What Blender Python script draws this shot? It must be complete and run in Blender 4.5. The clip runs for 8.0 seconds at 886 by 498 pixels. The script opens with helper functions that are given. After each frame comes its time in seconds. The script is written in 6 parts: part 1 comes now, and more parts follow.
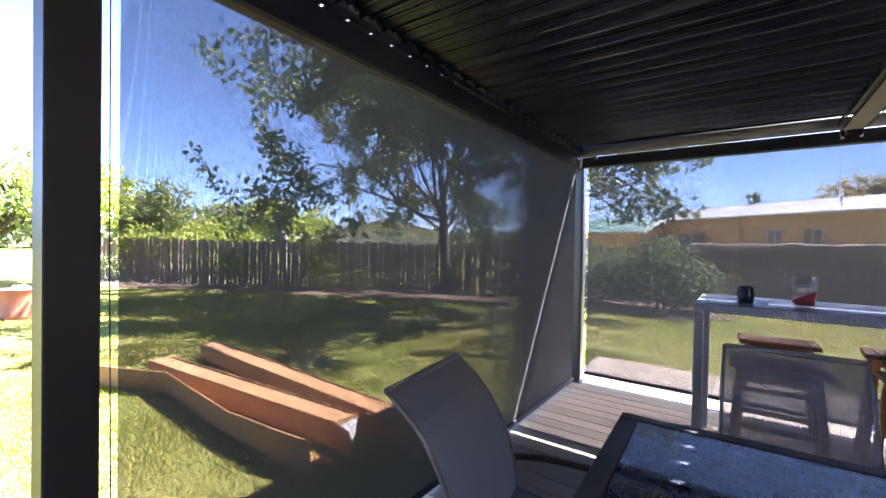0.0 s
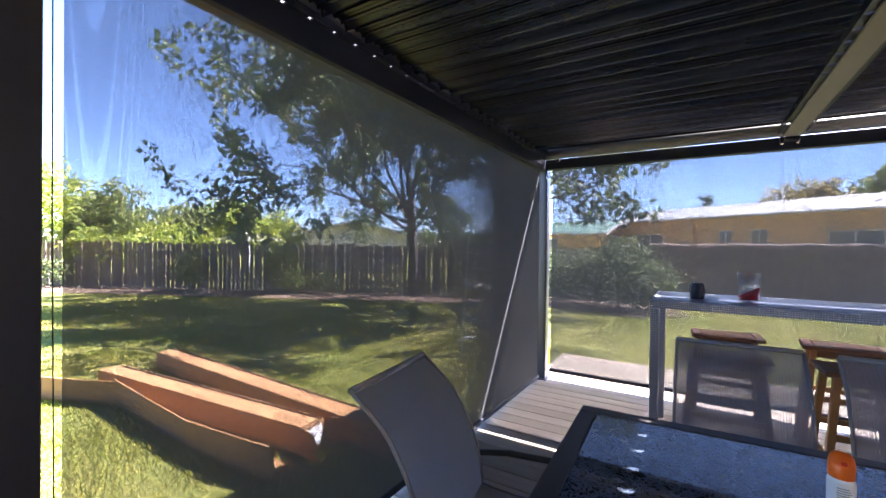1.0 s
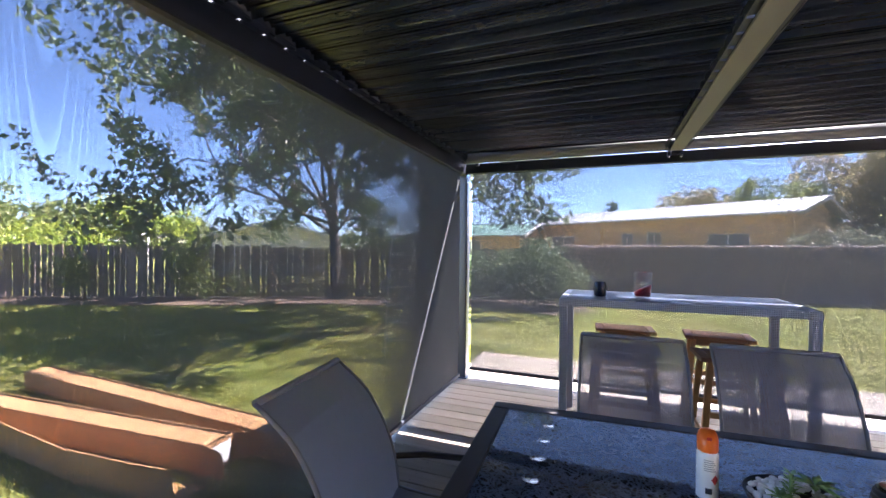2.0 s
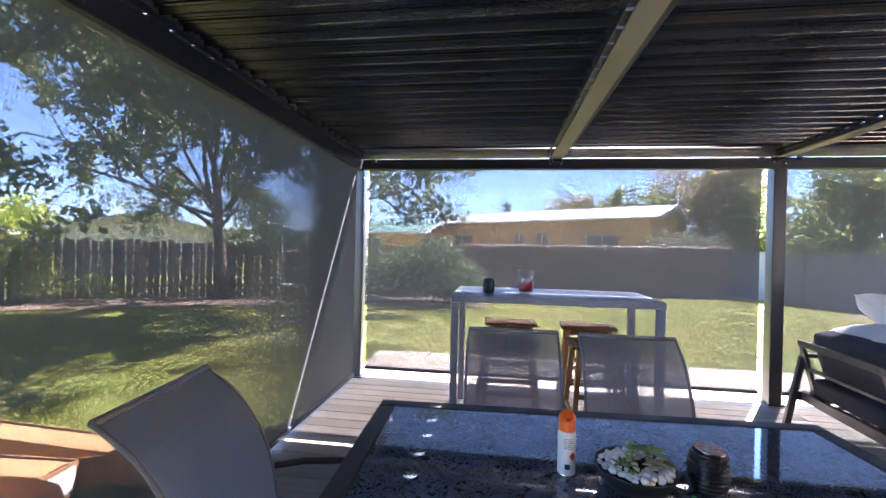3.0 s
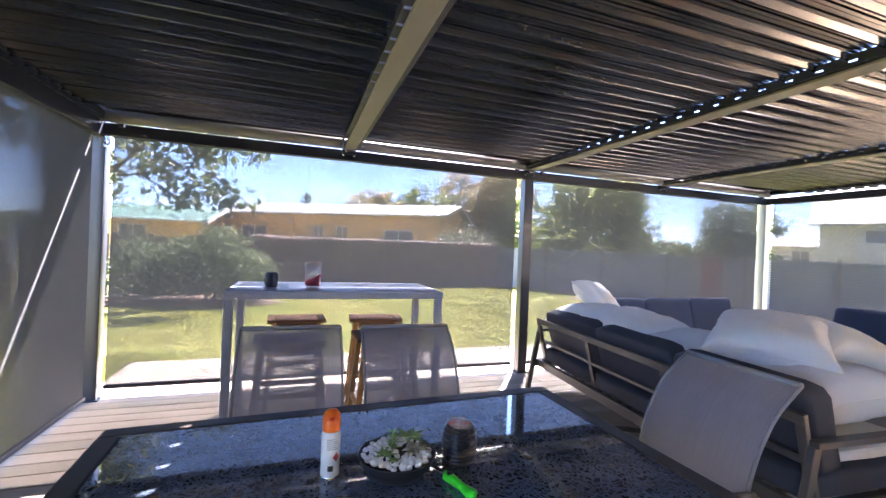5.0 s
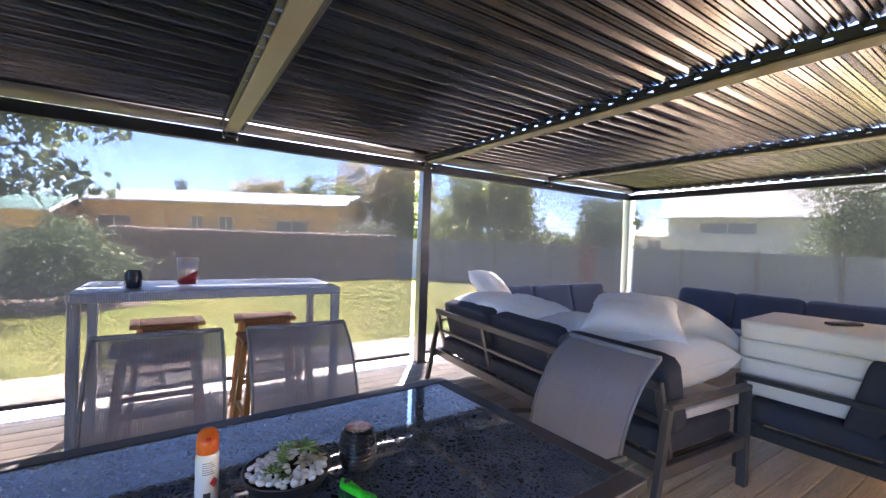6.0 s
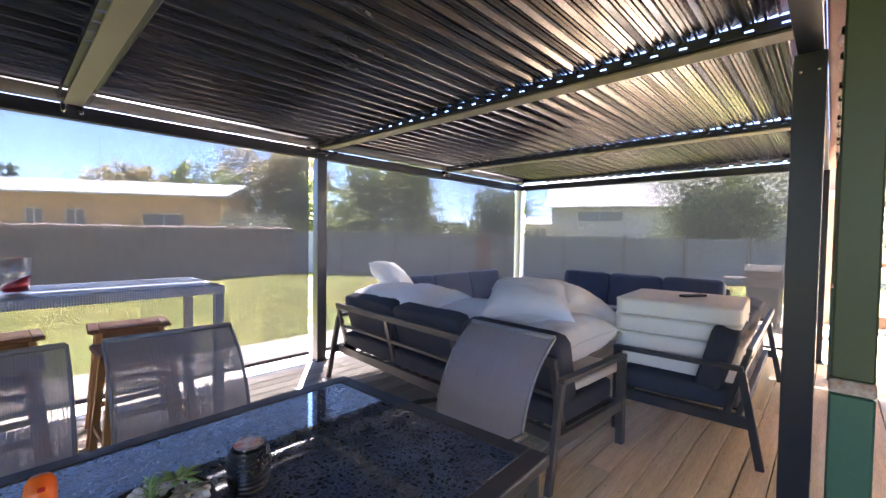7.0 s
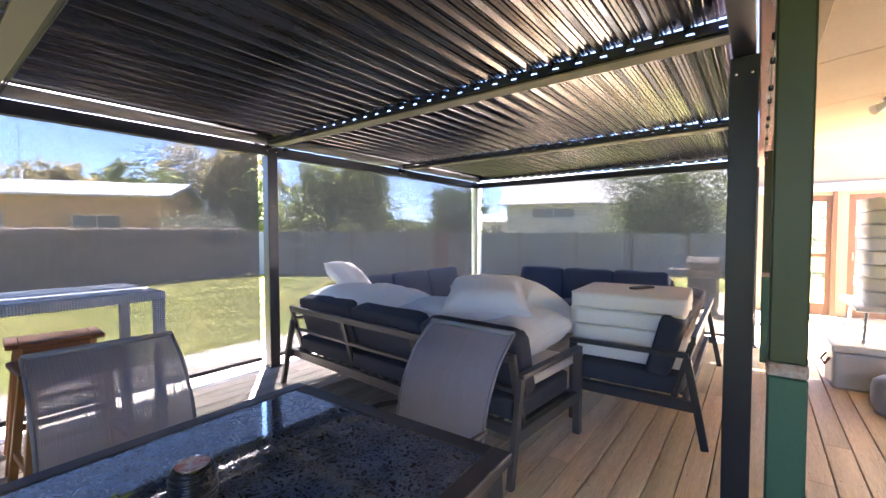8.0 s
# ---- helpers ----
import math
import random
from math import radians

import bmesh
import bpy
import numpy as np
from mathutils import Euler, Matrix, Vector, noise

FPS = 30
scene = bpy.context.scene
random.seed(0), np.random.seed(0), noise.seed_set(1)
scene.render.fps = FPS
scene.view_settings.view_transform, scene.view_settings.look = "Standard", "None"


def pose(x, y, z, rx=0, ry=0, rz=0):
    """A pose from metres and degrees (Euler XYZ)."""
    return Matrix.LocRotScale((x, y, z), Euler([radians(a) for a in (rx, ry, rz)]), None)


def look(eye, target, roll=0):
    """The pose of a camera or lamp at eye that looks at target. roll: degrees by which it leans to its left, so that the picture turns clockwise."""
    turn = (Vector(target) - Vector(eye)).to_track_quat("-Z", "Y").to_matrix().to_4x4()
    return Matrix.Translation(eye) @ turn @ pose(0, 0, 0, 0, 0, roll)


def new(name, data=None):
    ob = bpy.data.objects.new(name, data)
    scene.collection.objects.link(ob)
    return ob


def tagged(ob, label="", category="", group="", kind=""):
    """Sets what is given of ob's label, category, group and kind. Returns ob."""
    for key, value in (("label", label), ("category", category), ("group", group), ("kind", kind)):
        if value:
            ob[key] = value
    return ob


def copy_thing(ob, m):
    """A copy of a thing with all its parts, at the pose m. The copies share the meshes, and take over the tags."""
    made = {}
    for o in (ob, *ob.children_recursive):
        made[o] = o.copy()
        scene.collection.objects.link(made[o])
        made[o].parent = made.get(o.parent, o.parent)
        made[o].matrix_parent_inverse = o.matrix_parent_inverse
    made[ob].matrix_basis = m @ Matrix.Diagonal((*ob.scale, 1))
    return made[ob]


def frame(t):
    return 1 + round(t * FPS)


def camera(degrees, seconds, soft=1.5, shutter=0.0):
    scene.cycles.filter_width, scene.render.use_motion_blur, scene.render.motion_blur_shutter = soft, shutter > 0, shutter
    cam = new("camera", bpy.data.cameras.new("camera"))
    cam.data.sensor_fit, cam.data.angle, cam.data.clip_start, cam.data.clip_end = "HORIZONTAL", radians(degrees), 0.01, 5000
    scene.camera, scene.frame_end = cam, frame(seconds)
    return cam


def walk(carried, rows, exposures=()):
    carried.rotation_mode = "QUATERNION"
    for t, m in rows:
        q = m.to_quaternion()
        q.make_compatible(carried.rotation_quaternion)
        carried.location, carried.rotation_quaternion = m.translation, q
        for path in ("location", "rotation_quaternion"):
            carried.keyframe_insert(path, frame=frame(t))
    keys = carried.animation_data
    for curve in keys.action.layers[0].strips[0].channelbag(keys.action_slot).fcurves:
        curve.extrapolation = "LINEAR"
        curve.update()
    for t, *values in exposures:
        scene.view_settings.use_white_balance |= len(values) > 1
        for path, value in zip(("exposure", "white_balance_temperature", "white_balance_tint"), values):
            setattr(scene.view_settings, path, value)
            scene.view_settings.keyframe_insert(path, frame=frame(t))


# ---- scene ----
cam = camera(93.8, 8.0)
PATH = [
    (0, (0.422, 0.629, 1.41), (-0.749, 2.25, 1.384), 1.0),
    (0.5, (0.422, 0.62, 1.405), (-0.706, 2.272, 1.382), 0.9),
    (1, (0.441, 0.628, 1.401), (-0.604, 2.333, 1.386), 0.7),
    (2.5, (0.492, 0.662, 1.405), (-0.014, 2.597, 1.401), 0.9),
    (3, (0.526, 0.677, 1.404), (0.256, 2.659, 1.396), 1.3),
    (3.5, (0.566, 0.705, 1.395), (0.533, 2.705, 1.384), 1.7),
    (4, (0.59, 0.727, 1.393), (0.79, 2.717, 1.38), 2.1),
    (4.5, (0.613, 0.735, 1.394), (1.043, 2.688, 1.383), 2.3),
    (6, (0.655, 0.792, 1.405), (1.747, 2.467, 1.373), 2.0),
    (6.5, (0.673, 0.821, 1.404), (1.962, 2.349, 1.343), 1.4),
    (7, (0.691, 0.85, 1.4), (2.15, 2.216, 1.335), 0.8),
    (7.5, (0.708, 0.874, 1.398), (2.265, 2.128, 1.326), 0.2),
    (8, (0.716, 0.873, 1.4), (2.306, 2.084, 1.327), -0.1),
]
walk(cam, [(t, look(e, a, r)) for t, e, a, r in PATH], exposures=[(0, 4.22, 5900, 26), (2.5, 4.55, 5800, 24), (4.5, 4.98, 6080, 27), (6, 4.92, 6120, 27), (8, 4.78, 6080, 24)])
# ---- world ----
SUN_ELEV, SUN_AZ = 52.4, 35.6    # degrees; azimuth from +y towards +x
world = bpy.data.worlds.new("sky")
scene.world = world
world.use_nodes = True
wn = world.node_tree
sky = wn.nodes.new("ShaderNodeTexSky")
sky.sky_type = 'NISHITA'
sky.sun_disc = False
sky.sun_elevation = radians(SUN_ELEV)
sky.sun_rotation = radians(SUN_AZ)
sky.air_density, sky.dust_density, sky.ozone_density = 0.6, 0.0, 3.0
bg = wn.nodes["Background"]
wn.links.new(sky.outputs[0], bg.inputs[0])
bg.inputs[1].default_value = 0.062
sun = new("sun", bpy.data.lights.new("sun", 'SUN'))
sun.data.energy = 5.0
sun.data.angle = radians(0.5)
sun.data.color = (1, 0.95, 0.87)
_el, _az = radians(SUN_ELEV), radians(SUN_AZ)
sun.matrix_world = look(Vector((math.sin(_az) * math.cos(_el), math.cos(_az) * math.cos(_el), math.sin(_el))) * 40, (0, 0, 0))

# ---- materials ----
def surf(name, a, b=None, rough=0.6, metal=0.0, scale=3.0, fine=60.0, bump=0.15, stretch=(1, 1, 1), rand=0.0, coat=0.0,
         translucent=0.0, island=False, contrast=1.0, rough_var=0.1, spec=0.5, bump_dist=0.004, coat_rough=0.03):
    """A node material: two colours mixed by a large and a fine noise, with relief and an uneven gloss."""
    m = bpy.data.materials.new(name)
    m.use_nodes = True
    t = m.node_tree
    n, k = t.nodes, t.links.new
    p = n["Principled BSDF"]
    b = b or tuple(c * 0.75 for c in a)
    tc = n.new("ShaderNodeTexCoord")
    mp = n.new("ShaderNodeMapping")
    mp.inputs["Scale"].default_value = stretch
    if rand:
        oi = n.new("ShaderNodeObjectInfo")
        off = n.new("ShaderNodeVectorMath")
        off.operation = 'SCALE'
        cmb = n.new("ShaderNodeCombineXYZ")
        for i in range(3):
            k(oi.outputs["Random"], cmb.inputs[i])
        off.inputs["Scale"].default_value = 37.0
        k(cmb.outputs[0], off.inputs[0])
        k(off.outputs[0], mp.inputs["Location"])
    k(tc.outputs["Object"], mp.inputs[0])
    n1, n2 = n.new("ShaderNodeTexNoise"), n.new("ShaderNodeTexNoise")
    n1.inputs["Scale"].default_value, n1.inputs["Detail"].default_value = scale, 4
    n2.inputs["Scale"].default_value, n2.inputs["Detail"].default_value = fine, 3
    k(mp.outputs[0], n1.inputs[0]), k(mp.outputs[0], n2.inputs[0])
    add = n.new("ShaderNodeMath")
    add.operation = 'ADD'
    k(n1.outputs[0], add.inputs[0]), k(n2.outputs[0], add.inputs[1])
    mr = n.new("ShaderNodeMapRange")
    w = 0.35 / contrast
    mr.inputs[1].default_value, mr.inputs[2].default_value = 1 - w, 1 + w
    k(add.outputs[0], mr.inputs[0])
    mix = n.new("ShaderNodeMix")
    mix.data_type = 'RGBA'
    mix.inputs[6].default_value, mix.inputs[7].default_value = (*a, 1), (*b, 1)
    k(mr.outputs[0], mix.inputs[0])
    col = mix.outputs[2]
    if rand or island:
        hsv = n.new("ShaderNodeHueSaturation")
        src = n.new("ShaderNodeNewGeometry").outputs["Random Per Island"] if island else oi.outputs["Random"]
        amount = island if island else rand
        r2 = n.new("ShaderNodeMapRange")
        r2.inputs[3].default_value, r2.inputs[4].default_value = 1 - amount, 1 + amount
        k(src, r2.inputs[0]), k(r2.outputs[0], hsv.inputs["Value"]), k(col, hsv.inputs["Color"])
        r3 = n.new("ShaderNodeMapRange")
        r3.inputs[3].default_value, r3.inputs[4].default_value = 0.5 + amount * 0.06, 0.5 - amount * 0.06
        k(src, r3.inputs[0]), k(r3.outputs[0], hsv.inputs["Hue"])
        col = hsv.outputs[0]
    k(col, p.inputs["Base Color"])
    rr = n.new("ShaderNodeMapRange")
    rr.inputs[3].default_value, rr.inputs[4].default_value = max(0.02, rough - rough_var), min(1, rough + rough_var)
    k(n1.outputs[0], rr.inputs[0]), k(rr.outputs[0], p.inputs["Roughness"])
    p.inputs["Metallic"].default_value = metal
    p.inputs["Coat Weight"].default_value = coat
    p.inputs["Coat Roughness"].default_value = coat_rough
    p.inputs["Specular IOR Level"].default_value = spec
    if bump:
        bp = n.new("ShaderNodeBump")
        bp.inputs["Strength"].default_value, bp.inputs["Distance"].default_value = bump, bump_dist
        k(n2.outputs[0], bp.inputs["Height"]), k(bp.outputs[0], p.inputs["Normal"])
    if translucent:
        tr, ms = n.new("ShaderNodeBsdfTranslucent"), n.new("ShaderNodeMixShader")
        k(col, tr.inputs[0])
        ms.inputs[0].default_value = translucent
        k(p.outputs[0], ms.inputs[1]), k(tr.outputs[0], ms.inputs[2])
        k(ms.outputs[0], n["Material Output"].inputs[0])
    return m

def woven(name, a, b, pitch):
    """Basket weave in resin strands: a chequer of strands running both ways, with real relief."""
    m = surf(name, a, b, rough=0.5, scale=8, fine=120, bump=0)
    t = m.node_tree
    n, k = t.nodes, t.links.new
    tc = n.new("ShaderNodeTexCoord")
    heights = []
    for d, s in (("X", 1.0), ("Z", 1.0), ("Y", 1.0)):
        wv = n.new("ShaderNodeTexWave")
        wv.bands_direction = d
        wv.inputs["Scale"].default_value = s * 0.31 / pitch
        k(tc.outputs["Object"], wv.inputs[0])
        heights.append(wv.outputs["Fac"])
    s1 = n.new("ShaderNodeMath"); s1.operation = 'ADD'
    s2 = n.new("ShaderNodeMath"); s2.operation = 'ADD'
    k(heights[0], s1.inputs[0]), k(heights[1], s1.inputs[1]), k(s1.outputs[0], s2.inputs[0]), k(heights[2], s2.inputs[1])
    bp = n.new("ShaderNodeBump")
    bp.inputs["Strength"].default_value, bp.inputs["Distance"].default_value = 0.55, 0.005
    k(s2.outputs[0], bp.inputs["Height"]), k(bp.outputs[0], n["Principled BSDF"].inputs["Normal"])
    return m

def marbled(name):
    """Dark polished glass printed with a fine pale marble vein."""
    m = bpy.data.materials.new(name)
    m.use_nodes = True
    t = m.node_tree
    n, k = t.nodes, t.links.new
    p = n["Principled BSDF"]
    tc = n.new("ShaderNodeTexCoord")
    warp = n.new("ShaderNodeTexNoise")
    warp.inputs["Scale"].default_value, warp.inputs["Detail"].default_value = 14, 6
    k(tc.outputs["Object"], warp.inputs[0])
    mx = n.new("ShaderNodeMix")
    mx.data_type = 'VECTOR'
    mx.inputs[0].default_value = 0.12
    k(tc.outputs["Object"], mx.inputs[4]), k(warp.outputs["Color"], mx.inputs[5])
    vo = n.new("ShaderNodeTexVoronoi")
    vo.feature = 'DISTANCE_TO_EDGE'
    vo.inputs["Scale"].default_value = 58
    k(mx.outputs[1], vo.inputs[0])
    ns = n.new("ShaderNodeTexNoise")
    ns.inputs["Scale"].default_value, ns.inputs["Detail"].default_value = 9, 5
    k(tc.outputs["Object"], ns.inputs[0])
    r = n.new("ShaderNodeValToRGB")
    r.color_ramp.elements[0].position, r.color_ramp.elements[0].color = 0.0, (0.14, 0.18, 0.245, 1)
    r.color_ramp.elements[1].position, r.color_ramp.elements[1].color = 0.28, (0.03, 0.042, 0.066, 1)
    k(vo.outputs["Distance"], r.inputs[0])
    r2 = n.new("ShaderNodeValToRGB")
    r2.color_ramp.elements[0].position, r2.color_ramp.elements[0].color = 0.3, (0.6, 0.62, 0.64, 1)
    r2.color_ramp.elements[1].position, r2.color_ramp.elements[1].color = 0.62, (1, 1, 1, 1)
    k(ns.outputs[0], r2.inputs[0])
    mul = n.new("ShaderNodeMix")
    mul.data_type, mul.blend_type = 'RGBA', 'MULTIPLY'
    mul.inputs[0].default_value = 1
    k(r.outputs[0], mul.inputs[6]), k(r2.outputs[0], mul.inputs[7])
    k(mul.outputs[2], p.inputs["Base Color"])
    p.inputs["Roughness"].default_value = 0.03
    p.inputs["IOR"].default_value = 1.55
    p.inputs["Coat Weight"].default_value = 0.6
    return m

M_CHAR = surf("charcoal_powdercoat", (0.016, 0.019, 0.029), (0.021, 0.024, 0.035), rough=0.38, scale=2, fine=300, bump=0.04)
M_LOUVRE = surf("louvre_metal", (0.026, 0.031, 0.048), (0.021, 0.025, 0.039), rough=0.22, scale=1.5, fine=200, bump=0.03, stretch=(0.15, 1, 1), rand=0.12, rough_var=0.05, spec=0.6, coat=1.0, coat_rough=0.2)
M_PBARK = surf("beige_powdercoat", (0.30, 0.275, 0.21), (0.27, 0.245, 0.18), rough=0.45, scale=2, fine=200, bump=0.04)
M_TUBE = surf("grey_roller_tube", (0.32, 0.305, 0.30), (0.27, 0.26, 0.255), rough=0.5, scale=3, fine=120, bump=0.05)
# Pale stand-in for charcoal: the light falling on the far corner post.
M_LITPOST = surf("lit_corner_powdercoat", (0.45, 0.46, 0.38), (0.4, 0.41, 0.33), rough=0.4, scale=2, fine=200, bump=0.04)
M_SCREEN = surf("screen_thread", (0.125, 0.134, 0.141), (0.11, 0.118, 0.124), rough=0.7, scale=2, fine=80, bump=0, translucent=0.46)
M_SLING = surf("sling_thread", (0.50, 0.52, 0.595), (0.46, 0.48, 0.555), rough=0.6, scale=6, fine=260, bump=0.1, translucent=0.84, spec=0.3)
M_CHAIRFRAME = surf("chair_frame_metal", (0.24, 0.24, 0.265), (0.21, 0.21, 0.23), rough=0.4, scale=5, fine=250, bump=0.04)
M_TABLEFRAME = surf("table_frame_metal", (0.035, 0.03, 0.028), (0.05, 0.042, 0.038), rough=0.45, scale=4, fine=220, bump=0.08)
M_MARBLE = marbled("marbled_glass")
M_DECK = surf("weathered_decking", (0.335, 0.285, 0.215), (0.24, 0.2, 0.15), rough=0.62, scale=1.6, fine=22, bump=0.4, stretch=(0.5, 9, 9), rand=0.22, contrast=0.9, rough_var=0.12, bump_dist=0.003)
# House-side boards: less greyed timber, with verandah bounce light put into the colour.
M_DECK_W = surf("bounce_lit_decking", (0.78, 0.62, 0.39), (0.47, 0.355, 0.21), rough=0.55, scale=1.6, fine=22, bump=0.5, stretch=(0.5, 9, 9), rand=0.24, contrast=1.0, rough_var=0.12, bump_dist=0.003)
M_JOIST = surf("joist_timber", (0.07, 0.055, 0.04), (0.05, 0.04, 0.03), rough=0.8)
M_NAIL = surf("nail_head", (0.05, 0.045, 0.04), (0.09, 0.07, 0.05), rough=0.5, metal=0.6, bump=0)
M_LAWN = surf("lawn_soil", (0.10, 0.145, 0.025), (0.22, 0.185, 0.06), rough=0.95, scale=0.45, fine=14, bump=0.8, contrast=0.9, bump_dist=0.03, spec=0.1)
M_BLADE = surf("grass_blade", (0.145, 0.2, 0.022), (0.31, 0.275, 0.048), rough=0.65, scale=0.5, fine=5, bump=0, translucent=0.3, island=0.35, spec=0.2)
M_MULCH = surf("dry_mulch", (0.15, 0.10, 0.064), (0.085, 0.056, 0.038), rough=0.95, scale=3, fine=40, bump=1.0, bump_dist=0.03)
M_CARD = surf("cardboard", (0.37, 0.195, 0.075), (0.30, 0.155, 0.06), rough=0.75, scale=2, fine=160, bump=0.12, stretch=(1, 1, 4))
M_LABEL = surf("paper_label", (0.78, 0.78, 0.76), (0.7, 0.7, 0.69), rough=0.6)
M_PALING = surf("weathered_paling", (0.23, 0.18, 0.14), (0.15, 0.118, 0.092), rough=0.85, scale=3, fine=30, bump=0.5, stretch=(3, 3, 0.5), rand=0.3)
M_BRUSH = surf("brushwood", (0.46, 0.365, 0.31), (0.24, 0.19, 0.165), rough=0.9, contrast=1.7, scale=5, fine=60, bump=1.0, stretch=(4, 4, 0.4), bump_dist=0.03)
M_STICK = surf("brushwood_stick", (0.42, 0.335, 0.28), (0.25, 0.2, 0.17), rough=0.9, bump=0, island=0.4)
M_CORR = surf("corrugated_steel", (0.27, 0.29, 0.31), (0.21, 0.225, 0.24), rough=0.5, metal=0.25, scale=0.8, fine=30, bump=0.1, stretch=(1, 1, 2))
M_POSTW = surf("fence_post_timber", (0.2, 0.17, 0.13), (0.13, 0.11, 0.085), rough=0.85, stretch=(4, 4, 0.6))
M_RUST = surf("rust_red_brick", (0.2, 0.055, 0.04), (0.15, 0.05, 0.035), rough=0.8, scale=4, fine=30, bump=0.4)
M_ORANGE = surf("apricot_brick", (0.78, 0.48, 0.21), (0.7, 0.425, 0.185), rough=0.85, scale=1, fine=12, bump=0.2)
M_WHITEWALL = surf("white_cladding", (0.78, 0.76, 0.71), (0.7, 0.68, 0.63), rough=0.7, scale=0.6, fine=20)
M_ROOFW = surf("pale_steel_roof", (0.5, 0.51, 0.51), (0.44, 0.45, 0.45), rough=0.45, metal=0.1, scale=0.5, fine=14, bump=0.1)
M_ROOFC = surf("cream_steel_roof", (0.40, 0.395, 0.37), (0.36, 0.35, 0.33), rough=0.5, metal=0.1, scale=0.5, fine=14, bump=0.1)
M_ROOFG = surf("green_steel_roof", (0.10, 0.2, 0.15), (0.08, 0.16, 0.12), rough=0.5, scale=0.5)
M_ROOFT = surf("grey_tile_roof", (0.26, 0.25, 0.25), (0.18, 0.175, 0.175), rough=0.8, scale=2, fine=20, bump=0.6)
M_FASCIA = surf("white_fascia", (0.74, 0.73, 0.7), (0.68, 0.67, 0.64), rough=0.5)
M_WINGLASS = surf("dim_window_glass", (0.13, 0.135, 0.14), (0.2, 0.2, 0.2), rough=0.12, scale=0.7, fine=2, bump=0)
M_CURTAIN = surf("net_curtain", (0.45, 0.43, 0.42), (0.36, 0.35, 0.35), rough=0.9, stretch=(8, 8, 0.3))
M_BARK = surf("grey_bark", (0.14, 0.115, 0.09), (0.075, 0.06, 0.05), rough=0.95, scale=4, fine=30, bump=1.0, stretch=(3, 3, 0.8), bump_dist=0.02)
def leaf(name, a, b, amount=0.35, tr=0.4):
    return surf(name, a, b, rough=0.45, scale=0.7, fine=3, bump=0, translucent=tr, island=amount, spec=0.35)
M_LEAF = leaf("broad_leaf", (0.095, 0.145, 0.07), (0.16, 0.195, 0.09), 0.6, 0.45)
M_LEAF_D = leaf("dark_leaf", (0.085, 0.12, 0.045), (0.13, 0.155, 0.06), 0.5, 0.45)
M_LEAF_Y = leaf("lime_leaf", (0.38, 0.43, 0.07), (0.27, 0.36, 0.07))
M_LEAF_O = leaf("olive_leaf", (0.42, 0.34, 0.175), (0.30, 0.29, 0.125), 0.45, 0.6)
M_LEAF_G = leaf("mid_leaf", (0.19, 0.245, 0.075), (0.27, 0.30, 0.105), 0.5, 0.52)
M_LEAF_S = leaf("silver_leaf", (0.26, 0.27, 0.2), (0.11, 0.13, 0.07))
M_SOFAFR = surf("sofa_frame_metal", (0.03, 0.03, 0.033), (0.04, 0.04, 0.042), rough=0.4, scale=4, fine=220, bump=0.04)
# Charcoal sofa metal with its taupe reflection mixed into the colour.
M_SOFAFR_T = surf("taupe_reflection_metal", (0.072, 0.066, 0.064), (0.06, 0.055, 0.053), rough=0.42, scale=4, fine=220, bump=0.04)
M_NAVY = surf("charcoal_upholstery", (0.046, 0.050, 0.064), (0.060, 0.064, 0.08), rough=0.85, scale=6, fine=500, bump=0.35, spec=0.25)
M_BLUE = surf("slate_blue_upholstery", (0.055, 0.075, 0.125), (0.072, 0.093, 0.145), rough=0.85, scale=6, fine=500, bump=0.35, spec=0.25)
M_CREAM = surf("cream_canvas", (0.89, 0.85, 0.77), (0.85, 0.81, 0.72), rough=0.85, scale=5, fine=420, bump=0.35, spec=0.2)
M_WHITE = surf("white_cotton", (0.90, 0.885, 0.86), (0.86, 0.845, 0.82), rough=0.88, scale=7, fine=300, bump=0.3, spec=0.2)
M_WICKER = woven("grey_resin_wicker", (0.40, 0.435, 0.51), (0.32, 0.35, 0.42), 0.012)
M_BARGLASS = surf("smoked_glass_top", (0.15, 0.175, 0.21), (0.13, 0.15, 0.185), rough=0.3, scale=2, fine=15, bump=0, rough_var=0.08, spec=0.22)
M_TEAK = surf("oiled_teak", (0.22, 0.115, 0.05), (0.14, 0.07, 0.032), rough=0.65, scale=4, fine=40, bump=0.25, stretch=(1, 8, 8), rand=0.2)
M_TEAK_L = surf("honey_teak", (0.46, 0.24, 0.085), (0.35, 0.17, 0.06), rough=0.5, scale=4, fine=40, bump=0.25, stretch=(6, 6, 1), rand=0.15)
M_BLACKC = surf("black_ceramic", (0.012, 0.012, 0.013), (0.02, 0.02, 0.021), rough=0.28, scale=8, fine=120, bump=0.05)
M_BLUEGL = surf("dark_blue_ribbed_glass", (0.012, 0.018, 0.035), (0.02, 0.028, 0.05), rough=0.15, bump=0)
def thin_glass(name, gloss):
    """Thin clear glass: mostly see-through with a sharp even sheen."""
    m = bpy.data.materials.new(name)
    m.use_nodes = True
    n, k = m.node_tree.nodes, m.node_tree.links.new
    tr, gl, ms = n.new("ShaderNodeBsdfTransparent"), n.new("ShaderNodeBsdfGlossy"), n.new("ShaderNodeMixShader")
    tr.inputs[0].default_value = (0.985, 0.99, 0.99, 1)
    gl.inputs["Roughness"].default_value = 0.03
    ms.inputs[0].default_value = gloss
    k(tr.outputs[0], ms.inputs[1]), k(gl.outputs[0], ms.inputs[2]), k(ms.outputs[0], n["Material Output"].inputs[0])
    return m
M_CLEAR = thin_glass("clear_glass", 0.13)
